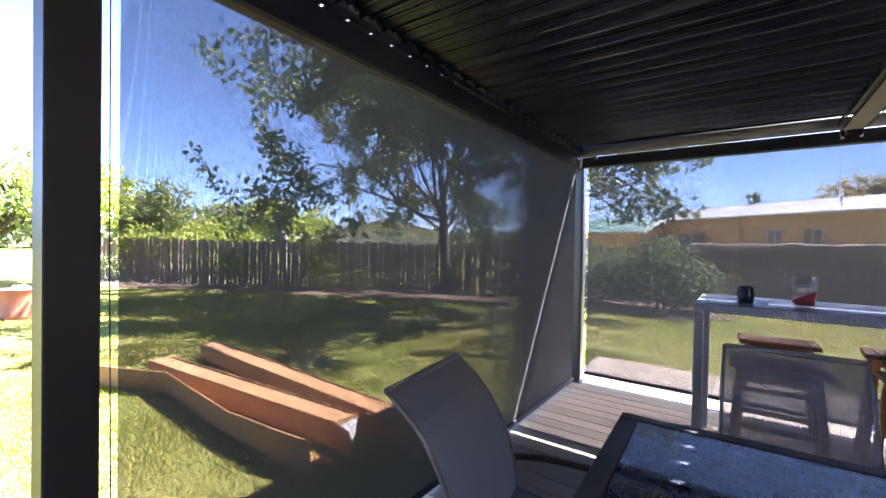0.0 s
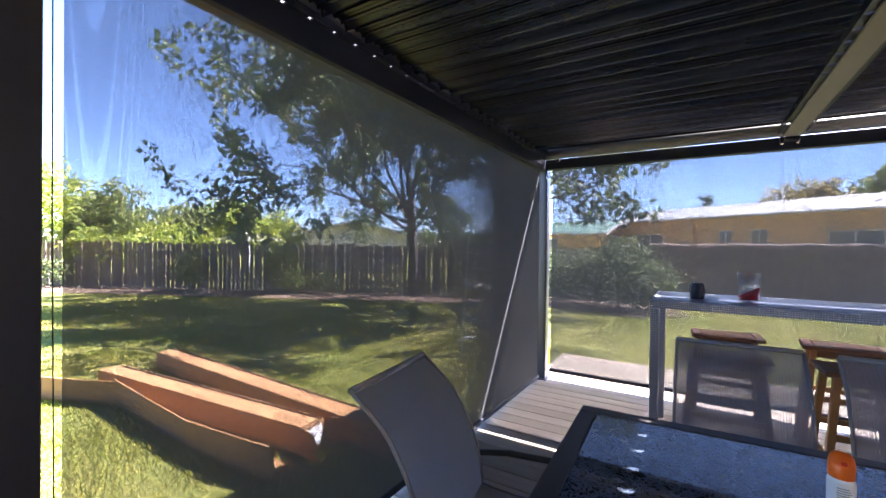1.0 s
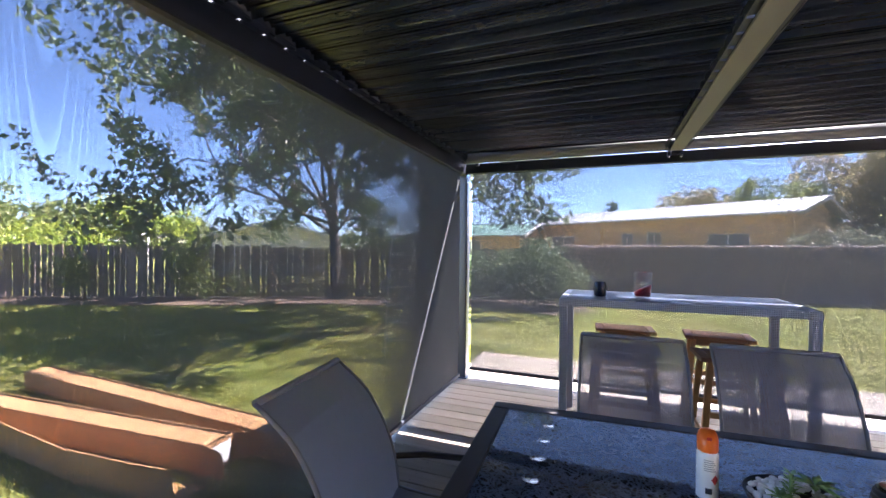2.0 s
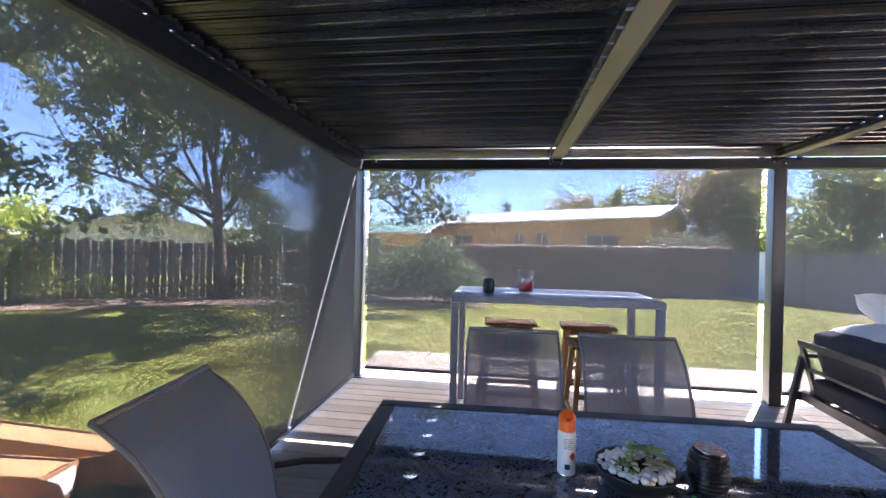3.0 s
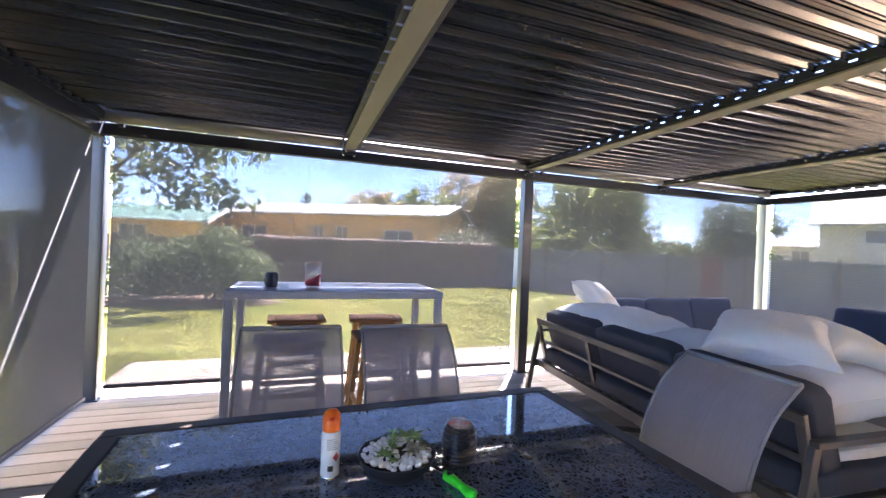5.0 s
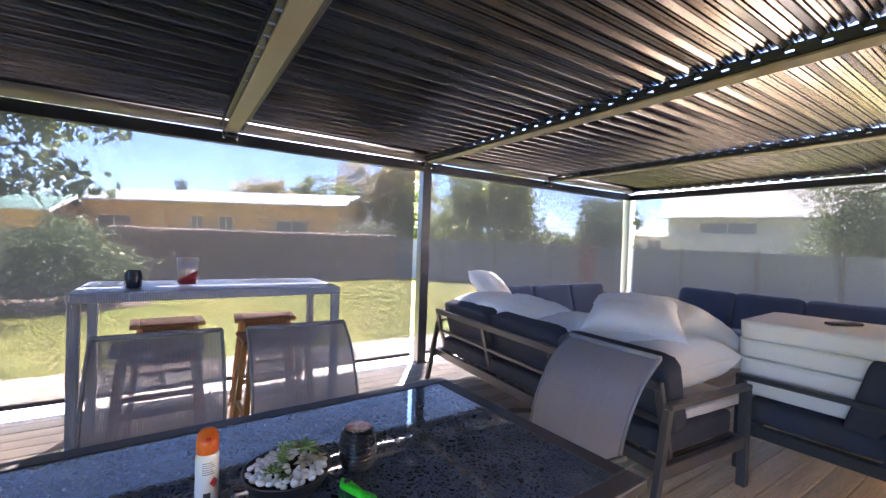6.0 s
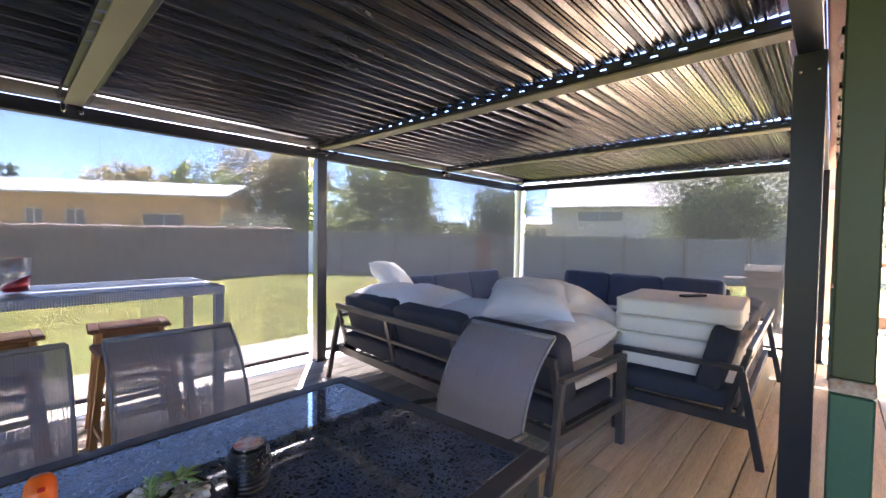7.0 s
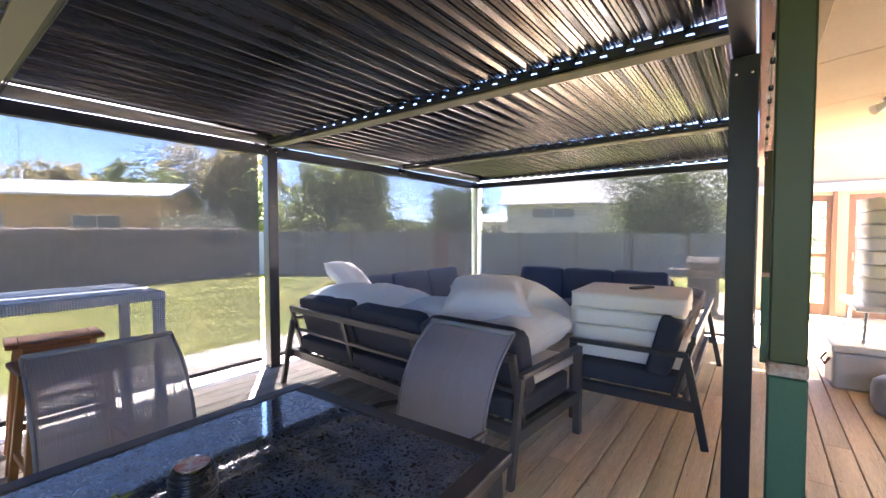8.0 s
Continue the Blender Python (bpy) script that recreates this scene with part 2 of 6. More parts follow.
M_RED = surf("red_candle_wax", (0.55, 0.02, 0.02), (0.45, 0.015, 0.02), rough=0.35)
M_PINKWAX = surf("pink_label_wax", (0.75, 0.3, 0.24), (0.88, 0.82, 0.76), rough=0.5, scale=30, contrast=2)
M_ORCAP = surf("orange_plastic", (0.85, 0.16, 0.01), (0.8, 0.14, 0.01), rough=0.35, bump=0.02)
M_CAN = surf("white_can_paint", (0.84, 0.83, 0.8), (0.8, 0.79, 0.76), rough=0.3, bump=0)
M_INK = surf("dark_print", (0.03, 0.03, 0.035), rough=0.4, bump=0)
M_REDINK = surf("red_print", (0.55, 0.03, 0.03), rough=0.4, bump=0)
M_GREYINK = surf("grey_print", (0.35, 0.35, 0.36), rough=0.4, bump=0)
M_BOWL = surf("black_bowl", (0.018, 0.017, 0.018), (0.03, 0.028, 0.028), rough=0.4, scale=9, fine=150, bump=0.05)
M_PEBBLE = surf("white_pebble", (0.92, 0.915, 0.9), (0.86, 0.855, 0.84), rough=0.45, rand=0.08)
M_SOIL = surf("potting_soil", (0.03, 0.022, 0.016), (0.05, 0.038, 0.028), rough=0.95, bump=1)
M_SUCC = leaf("succulent_leaf", (0.2, 0.34, 0.09), (0.28, 0.38, 0.15), 0.25, 0.15)
M_SUCC_D = leaf("dry_leaf", (0.42, 0.36, 0.27), (0.3, 0.3, 0.18), 0.25, 0.15)
M_LIME = surf("lime_green_plastic", (0.03, 0.8, 0.03), (0.025, 0.72, 0.025), rough=0.35, bump=0.02)
M_GREEN = surf("green_post_paint", (0.032, 0.044, 0.010), (0.037, 0.05, 0.013), rough=0.5, scale=3, fine=60, bump=0.15)
M_GREEN_L = surf("mint_green_paint", (0.022, 0.085, 0.05), (0.028, 0.1, 0.06), rough=0.5, scale=3, fine=60, bump=0.15)
M_PATCH = surf("bare_filler", (0.55, 0.5, 0.42), (0.3, 0.14, 0.08), rough=0.8, scale=25, fine=60)
M_SOFFIT = surf("cream_soffit_paint", (0.345, 0.24, 0.10), (0.315, 0.218, 0.092), rough=0.7, scale=1.5, fine=40, bump=0.06)
M_REDWOOD = surf("red_brown_fascia", (0.28, 0.11, 0.07), (0.2, 0.075, 0.05), rough=0.6, stretch=(0.5, 6, 6))
M_DOORW = surf("stained_door_timber", (0.13, 0.062, 0.03), (0.10, 0.048, 0.024), rough=0.45, stretch=(5, 5, 0.6))
M_FILLWALL = surf("fill_bounce_paint", (0.84, 0.82, 0.78), (0.79, 0.77, 0.73), rough=0.7)
# Cream toned down to offset the glare bounced off the sunlit deck.
M_HOUSEW = surf("glare_dimmed_cream", (0.25, 0.195, 0.125), (0.22, 0.17, 0.108), rough=0.7)
M_PLASTIC = surf("white_plastic", (0.72, 0.72, 0.7), (0.66, 0.66, 0.64), rough=0.4, bump=0.03)
M_COOLER = surf("pale_grey_plastic", (0.5, 0.5, 0.5), (0.44, 0.44, 0.44), rough=0.45)
M_GASBOT = surf("grey_gas_bottle", (0.3, 0.31, 0.33), (0.24, 0.25, 0.27), rough=0.4, metal=0.3)
M_ALU = surf("ladder_aluminium", (0.85, 0.85, 0.85), (0.78, 0.78, 0.78), rough=0.4, metal=0.15, bump=0.02)
M_STEEL = surf("bright_steel", (0.75, 0.75, 0.76), (0.65, 0.65, 0.66), rough=0.22, metal=1.0, bump=0)
M_BLACKP = surf("black_plastic", (0.012, 0.012, 0.013), rough=0.35, bump=0.02)
M_BBQ = surf("beige_bbq_cover", (0.075, 0.063, 0.05), (0.05, 0.042, 0.034), rough=0.6, scale=4)
M_TUBRED = surf("terracotta_red_tub", (0.42, 0.13, 0.06), (0.33, 0.10, 0.05), rough=0.6)
M_WIRE = surf("dark_wire", (0.02, 0.03, 0.02), rough=0.6, bump=0)
M_COPPER = surf("brown_shade", (0.12, 0.06, 0.035), rough=0.5)

# ---- mesh tools ----
def mbox(bm, x0, x1, y0, y1, z0, z1, m=None):
    v = [bm.verts.new((x, y, z)) for x in (x0, x1) for y in (y0, y1) for z in (z0, z1)]
    f = [bm.faces.new([v[i] for i in q]) for q in ((0, 1, 3, 2), (4, 6, 7, 5), (0, 4, 5, 1), (2, 3, 7, 6), (0, 2, 6, 4), (1, 5, 7, 3))]
    if m is not None:
        bmesh.ops.transform(bm, matrix=m, verts=v)
    return v

def bbox(x0, x1, y0, y1, z0, z1, bev=0.0, seg=2):
    bm = bmesh.new()
    mbox(bm, x0, x1, y0, y1, z0, z1)
    if bev:
        bmesh.ops.bevel(bm, geom=bm.edges[:], offset=bev, segments=seg, affect='EDGES', profile=0.5)
    return bm

def beam_between(bm, a, b, w, h, up=(0, 0, 1)):
    """A square bar from a to b, w wide and h high."""
    a, b = Vector(a), Vector(b)
    d = (b - a)
    zc = d.normalized()
    xc = zc.cross(Vector(up))
    if xc.length < 1e-4:
        xc = zc.cross(Vector((0, 1, 0)))
    xc.normalize()
    yc = xc.cross(zc)
    m = Matrix((( xc.x, yc.x, zc.x, a.x), (xc.y, yc.y, zc.y, a.y), (xc.z, yc.z, zc.z, a.z), (0, 0, 0, 1)))
    return mbox(bm, -w / 2, w / 2, -h / 2, h / 2, 0, d.length, m)

def bar(a, b, w, h, up=(0, 0, 1), bev=0.003):
    bm = bmesh.new()
    beam_between(bm, a, b, w, h, up)
    if bev:
        bmesh.ops.bevel(bm, geom=bm.edges[:], offset=bev, segments=1, affect='EDGES', profile=0.5)
    return bm

def tube(bm, pts, r, seg=8, caps=True):
    """A round tube through points; r is one radius or one for each point."""
    pts = [Vector(p) for p in pts]
    rs = r if isinstance(r, (list, tuple)) else [r] * len(pts)
    rings, ref = [], Vector((0.31, 0.17, 0.93))
    for i, p in enumerate(pts):
        d = (pts[min(i + 1, len(pts) - 1)] - pts[max(i - 1, 0)]).normalized()
        u = d.cross(ref)
        if u.length < 0.05:
            u = d.cross(Vector((1, 0, 0)))
        u.normalize()
        v = d.cross(u)
        rings.append([bm.verts.new(p + (u * math.cos(6.28319 * j / seg) + v * math.sin(6.28319 * j / seg)) * rs[i]) for j in range(seg)])
    for a, b in zip(rings, rings[1:]):
        for j in range(seg):
            bm.faces.new((a[j], a[(j + 1) % seg], b[(j + 1) % seg], b[j])).smooth = True
    if caps:
        bm.faces.new(rings[0][::-1])
        bm.faces.new(rings[-1])
    return bm

def lathe(profile, seg=28):
    """A body of revolution from (radius, height) pairs."""
    bm = bmesh.new()
    rings = []
    for r, z in profile:
        if r < 1e-5:
            rings.append([bm.verts.new((0, 0, z))] * seg)
        else:
            rings.append([bm.verts.new((r * math.cos(6.28319 * j / seg), r * math.sin(6.28319 * j / seg), z)) for j in range(seg)])
    for a, b in zip(rings, rings[1:]):
        for j in range(seg):
            q = [a[j], a[(j + 1) % seg], b[(j + 1) % seg], b[j]]
            q = [x for i, x in enumerate(q) if x not in q[:i]]
            if len(q) > 2:
                bm.faces.new(q).smooth = True
    return bm

def extrude_x(profile, x0, x1, closed=True):
    """A (y, z) section drawn out along x."""
    bm = bmesh.new()
    a = [bm.verts.new((x0, y, z)) for y, z in profile]
    b = [bm.verts.new((x1, y, z)) for y, z in profile]
    n = len(profile)
    for i in range(n if closed else n - 1):
        j = (i + 1) % n
        bm.faces.new((a[i], b[i], b[j], a[j]))
    if closed:
        bm.faces.new(a)
        bm.faces.new(b[::-1])
    return bm

def thick(line, t):
    """A closed section of thickness t from an open (y, z) line."""
    return line + [(y, z + t) for y, z in line[::-1]]

def soft_box(sx, sy, sz, rnd=0.25, puff=0.0, wob=0.0, seed=0, cuts=9, tuck=0.0):
    """A stuffed cushion: a rounded box, swollen in the middle, with uneven folds."""
    bm = bmesh.new()
    bmesh.ops.create_cube(bm, size=2)
    bmesh.ops.subdivide_edges(bm, edges=bm.edges[:], cuts=cuts, use_grid_fill=True)
    off = Vector((seed * 7.3, seed * 3.1, seed * 1.7))
    for v in bm.verts:
        p = v.co.copy()
        q = Vector([max(-1 + rnd, min(1 - rnd, c)) for c in p])
        d = p - q
        if d.length > 1e-6:
            d = d.normalized() * rnd
        p = q + d
        edge = max(abs(p.x), abs(p.y))
        swell = (1 - p.x * p.x) * (1 - p.y * p.y)
        z = p.z * (1 - puff + puff * 1.25 * max(0, swell) ** 0.45)
        pinch = 1 - tuck * (1 - abs(p.x) ** 2) * (abs(p.y) > 0.6) * abs(p.y)
        pinch2 = 1 - tuck * (1 - abs(p.y) ** 2) * (abs(p.x) > 0.6) * abs(p.x)
        c = Vector((p.x * sx / 2 * pinch2, p.y * sy / 2 * pinch, z * sz / 2))
        n = noise.noise_vector(c * 5.5 + off) * wob + noise.noise_vector(c * 15 + off) * wob * 0.3
        v.co = c + n
    for f in bm.faces:
        f.smooth = True
    return bm

def finish(name, bm, material):
    me = bpy.data.meshes.new(name)
    bmesh.ops.recalc_face_normals(bm, faces=bm.faces[:])
    bm.to_mesh(me)
    bm.free()
    me.materials.append(material)
    return me

def part(name, bm, material, parent=None, label="", m=None):
    """Links a bmesh as one mesh object under a thing or a part."""
    ob = new(name, bm if isinstance(bm, bpy.types.Mesh) else finish(name, bm, material))
    if parent:
        ob.parent = parent
    if m is not None:
        ob.matrix_basis = m
    return tagged(ob, label)

def thing(name, m, label, category, group="", kind=""):
    ob = new(name)
    ob.empty_display_size = 0.1
    ob.matrix_basis = m
    return tagged(ob, label, category, group, kind)

def solid(name, bm, material, label, category, group="", kind="", m=None):
    return tagged(part(name, bm, material, None, label, m), label, category, group, kind)

def quick_mesh(name, verts, faces, material, smooth=False):
    me = bpy.data.meshes.new(name)
    me.from_pydata([tuple(v) for v in verts], [], faces)
    me.materials.append(material)
    if smooth:
        me.polygons.foreach_set("use_smooth", [True] * len(me.polygons))
    me.update()
    return me

# ---- ground and yard ----
GZ = -0.30                      # lawn level; the deck is at 0
XL, XM, XR = -0.965, 3.10, 7.09  # rows of pergola posts
YF, YB = 0.94, 4.97
BEAMS = (1.06, 3.08, 5.07)

gb = bmesh.new()
bmesh.ops.create_grid(gb, x_segments=120, y_segments=120, size=60)
for v in gb.verts:
    c = v.co
    v.co.z = GZ + 0.05 * noise.noise(Vector((c.x * 0.18, c.y * 0.18, 0.3))) * min(1, max(0, (abs(c.x - 3) + abs(c.y - 2)) / 12 - 0.6))
for v in [w for w in gb.verts if abs(w.co.x) > 59.9 or abs(w.co.y) > 59.9]:
    v.co.x *= 25
    v.co.y *= 25
for f in gb.faces:
    f.smooth = True
solid("ground", gb, M_LAWN, "mown green lawn with dry yellow patches", "lawn", kind="structure")

def mulch(name, pts, label):
    bm = bmesh.new()
    bm.faces.new([bm.verts.new((x, y, GZ + 0.03)) for x, y in pts])
    bmesh.ops.subdivide_edges(bm, edges=bm.edges[:], cuts=10, use_grid_fill=True)
    bmesh.ops.triangulate(bm, faces=bm.faces[:])
    for v in bm.verts:
        v.co += noise.noise_vector(v.co * 1.3) * Vector((0.25, 0.25, 0.0)).length * Vector((1, 1, 0.05))
        v.co.z = max(v.co.z, GZ + 0.012)
    solid(name, bm, M_MULCH, label, "garden bed", kind="structure")
mulch("garden_bed", [(-20.3, 4.0), (-10, 9.1), (-1.2, 13.6), (-1.6, 15.6), (-10, 11.6), (-20.8, 6.4)], "strip of dry brown mulch along a timber fence")
mulch("garden_bed", [(-3.0, 12.4), (-0.8, 11.6), (0.3, 12.6), (-0.6, 14.6), (-2.6, 14.4)], "brown leaf litter under a shrub")
mulch("bare_patch", [(10.0, 13.6), (12.2, 12.6), (12.6, 13.4), (10.6, 14.3)], "bare reddish earth patch in the lawn")

# ---- deck frame ----
def deck_frame(name, x0, x1, y0, y1):
    bm = bmesh.new()
    n = int((x1 - x0) / 0.45)
    for i in range(n + 1):
        x = x0 + 0.03 + i * (x1 - x0 - 0.06) / n
        mbox(bm, x - 0.02, x + 0.02, y0 + 0.02, y1 - 0.02, GZ, -0.03)
    mbox(bm, x0, x1, y0 + 0.001, y0 + 0.02, GZ, -0.028)
    mbox(bm, x0, x1, y1 - 0.02, y1 - 0.001, GZ, -0.028)
    return solid(name, bm, M_JOIST, "dark timber joists under the deck boards", "deck frame", kind="structure")
deck_frame("deck_frame", -1.03, 8.3, 0.9, 6.2)
deck_frame("deck_frame", -1.6, 10.2, -1.9, 0.88)
deck_frame("deck_frame", 8.32, 10.2, 0.9, 2.6)
# Unseen stretch, added so its sunlit boards reflect in the louvres.
deck_frame("deck_frame", 10.42, 12.4, 1.2, 2.6)

# ---- pergola ----
perg = thing("pergola", pose(0, 0, 0), "charcoal aluminium pergola frame on a timber deck", "pergola")
PW = 0.055
for x in (XL, XM, XR):
    for y in (YF - 0.018 if x == XL else YF, YB):
        # Only the far corner post takes the colour with light painted in.
        part("post", bbox(x - PW, x + PW, y - PW, y + PW, 0.012, 2.213 if y == YB else 2.198, 0.004, 1), M_LITPOST if (x, y) == (XR, YB) else M_CHAR, perg)
        pl = part("foot_plate", bbox(x - 0.075, x + 0.075, y - 0.075, y + 0.075, 0.0, 0.011, 0.002, 1), M_CHAR, perg)
        for dx in (-0.064, 0.064):
            part("bolt", lathe([(0, 0.02), (0.008, 0.02), (0.009, 0.011)], 6), M_STEEL, pl, "", pose(x + dx, y - 0.064, 0))
part("back_beam", bbox(XL - 0.06, XR + 0.06, 4.93, 5.01, 2.215, 2.317, 0.003, 1), M_CHAR, perg)
part("front_beam", bbox(XL - 0.06, XR + 0.06, YF - 0.045, YF + 0.045, 2.2, 2.37, 0.003, 1), M_CHAR, perg)
part("side_beam", bbox(XL - 0.055, XL + 0.035, YF + 0.048, 4.927, 2.2, 2.33, 0.003, 1), M_CHAR, perg)
part("side_beam", bbox(XL - 0.06, XL + 0.0, YF + 0.048, 4.927, 2.333, 2.40, 0.003, 1), M_CHAR, perg)
part("side_beam", bbox(XR - 0.035, XR + 0.055, YF + 0.048, 4.927, 2.215, 2.31, 0.003, 1), M_CHAR, perg)
for x in BEAMS:
    part("cross_beam", bbox(x - 0.05, x + 0.05, YF + 0.048, 4.86, 2.312, 2.334, 0.003, 1), M_CHAR, perg)
    part("beam_cover", bbox(x - 0.054, x + 0.054, YF + 0.05, 4.858, 2.30, 2.3115, 0.002, 1), M_PBARK, perg, "beige underside of a cross beam")
    br = part("bracket", bbox(x - 0.035, x + 0.035, 4.84, 4.928, 2.27, 2.298, 0.004, 1), M_CHAR, perg)
    for dx in (-0.05, 0.05):
        part("clamp", bbox(x + dx - 0.012, x + dx + 0.012, 4.87, 4.93, 2.268, 2.345, 0.004, 1), M_CHAR, perg)
        part("bolt", lathe([(0, 0.0), (0.012, 0.0), (0.014, 0.012), (0.012, 0.03), (0, 0.032)], 10), M_STEEL, br, "bright steel bolt", pose(x + dx, 4.90, 2.245))
for x in (-0.8, 2.93, 3.25, 6.93):
    part("clamp", bbox(x - 0.02, x + 0.02, 4.885, 4.93, 2.285, 2.345, 0.004, 1), M_CHAR, perg)
# Added plates: shut out sky and set how much sun clears the beam.
part('sun_stop', bbox(XL + 0.03, XM, 4.36, 4.973, 2.4165, 2.43), M_CHAR, perg)
part('sun_stop', bbox(XM + 0.001, XR - 0.04, 4.36, 5.08, 2.4165, 2.43), M_CHAR, perg)
# Unseen strip added to keep the bright slit out of the table's reflection.
part('reflection_stop', bbox(XL + 0.03, XR - 0.04, 5.028, 5.034, 2.342, 2.416), M_CHAR, perg)
# Another added strip, meant to black out the bright line above the roller tube.
part('bright_gap_stop', bbox(XL + 0.03, XR - 0.04, 4.462, 4.468, 2.346, 2.416), M_CHAR, perg)
for dx in (-0.03, 0.03):
    part("screw", lathe([(0, 0.004), (0.006, 0.003), (0.007, 0)], 8), M_STEEL, perg, "bright screw head", pose(XM + dx, YF + 0.0555, 2.12, -90, 0, 0))
    part("screw", lathe([(0, 0.004), (0.006, 0.003), (0.007, 0)], 8), M_STEEL, perg, "bright screw head", pose(XM - 0.0555, YF + dx, 2.12, 0, -90, 0))
part("shackle", tube(bmesh.new(), [(XL + 0.075 + 0.016 * math.cos(a), 4.90, 2.15 + 0.02 * math.sin(a)) for a in [i * 0.7 for i in range(10)]], 0.005, 6), M_STEEL, perg, "bright steel ring")
part("eye_plate", bbox(XL + 0.056, XL + 0.062, 4.88, 4.93, 2.11, 2.2, 0.002, 1), M_STEEL, perg)

# louvre panels: folded blades that lap over one another, carried on toothed rails beside the beams
PITCH = 0.1315
blade_line = [(0.0, 0.054), (0.003, 0.044), (0.031, 0.0245), (0.0315, 0.037), (0.0365, 0.037), (0.037, 0.0203), (0.046, 0.014), (0.048, 0.036), (0.052, 0.038),
              (0.079, 0.0187), (0.0795, 0.031), (0.0845, 0.031), (0.085, 0.0144), (0.094, 0.008), (0.096, 0.028), (0.100, 0.030), (0.123, 0.0138), (0.1235, 0.026),
              (0.1285, 0.026), (0.129, 0.0096), (0.137, 0.004), (0.139, 0.018), (0.143, 0.019), (0.168, -0.006), (0.170, -0.012)]
folded = []
for (ya, za), (yb, zb) in zip(blade_line, blade_line[1:]):
    folded.append((ya, za))
    if zb - za > 0.008:         # a small rolled bead at the lip of each fold
        folded += [(ya + 0.0002, za - 0.0022), (ya + 0.0004, za - 0.0001)]
blade_line = folded + [blade_line[-1]]
edges = [XL + 0.035, *BEAMS, XR - 0.035]
for i in range(4):
    x0 = edges[i] + (0.05 if i else 0.0)
    x1 = edges[i + 1] - (0.05 if i < 3 else 0.0)
    pan = thing("louvre_panel", pose(0, 0, 2.35), "closed charcoal metal louvre roof panel between pergola beams", "louvre roof", "louvre panels of the pergola roof")
    me = finish("blade", extrude_x(thick(blade_line, 0.003), x0 + 0.03, x1 - 0.03), M_LOUVRE)
    rail_l, rail_r = bmesh.new(), bmesh.new()
    n = 26
    for j in range(n):
        y = 1.0 + j * PITCH
        part("blade", me, M_LOUVRE, pan, "", pose(0, y, 0))
        mbox(rail_l, x0 + 0.001, x0 + 0.034, y + (0.008 if i == 0 else -0.02), y + 0.117, -0.030, -0.022)
        if i:
            mbox(rail_r, x1 - 0.034, x1 - 0.001, y + 0.008, y + 0.117, -0.030, -0.022)
        else:
            mbox(rail_r, x1 - 0.034, x1 - 0.001, y + (0.022 if 2.2 < y < 3.5 else 0.0), y + PITCH - 0.0005, -0.030, 0.0)
        for rl, xa in ((rail_l, x0 + 0.033), (rail_r, x1 - 0.037)):
            if rl is rail_l and i:
                continue
            mbox(rl, xa, xa + 0.004, y + 0.035, y + PITCH, -0.024, -0.014)
    for rl, xa in ((rail_l, x0 + 0.033), (rail_r, x1 - 0.037)):
        mbox(rl, xa, xa + 0.004, 1.0, 4.83, -0.036, -0.024)
        mbox(rl, xa, xa + 0.004, 1.0, 4.83, -0.014, 0.012)
    if i:
        mbox(rail_r, x1 - 0.034, x1 - 0.016, 1.0, 4.83, -0.0305, -0.0245)
    if i in (1, 2):     # made-up strip that keeps direct sun off the chair and cushion stack
        mbox(rail_r, x1 - 0.07, x1 + 0.045, 1.0, 4.40, 0.056, 0.060)
    part("pivot_rail", rail_l, M_CHAR, pan)
    part("pivot_rail", rail_r, M_CHAR, pan)

# ---- mesh screens: upright threads, thicker than wide, so that they close up when seen aslant ----
def threads(length, z0, z1, pitch=0.0022, w=0.66, d=0.16, cross_w=0.10, cross_d=0.28):
    """The weave: upright yarns, and finer level yarns behind them that shut out steep light."""
    verts, faces = [], []
    def yarn(corners):
        b = len(verts)
        verts.extend(corners)
        faces.extend([(b, b + 1, b + 5, b + 4), (b + 1, b + 2, b + 6, b + 5), (b + 2, b + 3, b + 7, b + 6), (b + 3, b, b + 4, b + 7)])
    hw, hd = pitch * w / 2, pitch * d / 2
    for i in range(int(length / pitch)):
        x = (i + 0.5) * pitch
        yarn([(x + sx * hw, sy * hd, z) for z in (z0, z1) for sx, sy in ((-1, -1), (1, -1), (1, 1), (-1, 1))])
    hw, hd = pitch * cross_w / 2, pitch * cross_d / 2
    for i in range(int((z1 - z0) / pitch)):
        z = z0 + (i + 0.5) * pitch
        yarn([(x, hd + sy * hd, z + sz * hw) for x in (0, length) for sy, sz in ((-1, -1), (1, -1), (1, 1), (-1, 1))])
    return verts, faces

def screen(m, length, z0, z1, label, w, d):
    s = thing("shade_screen", m, label, "shade screen", "mesh screens round the pergola")
    part("mesh_fabric", quick_mesh("mesh_fabric", *threads(length, z0 + 0.03, z1, w=w, d=d), M_SCREEN), None, s, "charcoal see-through mesh fabric")["kind"] = "stuff"
    part("bottom_rail", bbox(-0.01, length + 0.01, -0.016, 0.016, z0, z0 + 0.035, 0.004, 1), M_CHAR, s, "charcoal bottom rail")
    return s
s1 = screen(pose(XL, 1.03, 0, 0, 0, 90), 3.805, 0.035, 2.2, "charcoal mesh screen drawn down beside the lawn", 0.74, 0.118)
s2 = screen(pose(XL + 0.085, 5.0, 0), XM - XL - 0.085 - 0.115, 0.075, 2.215, "sunlit charcoal mesh screen drawn down behind the bar table", 0.86, 0.06)
s3 = screen(pose(XM + 0.085, 5.0, 0), XR - XM - 0.085 - 0.105, 0.075, 2.215, "sunlit charcoal mesh screen drawn down behind the lounge", 0.85, 0.05)
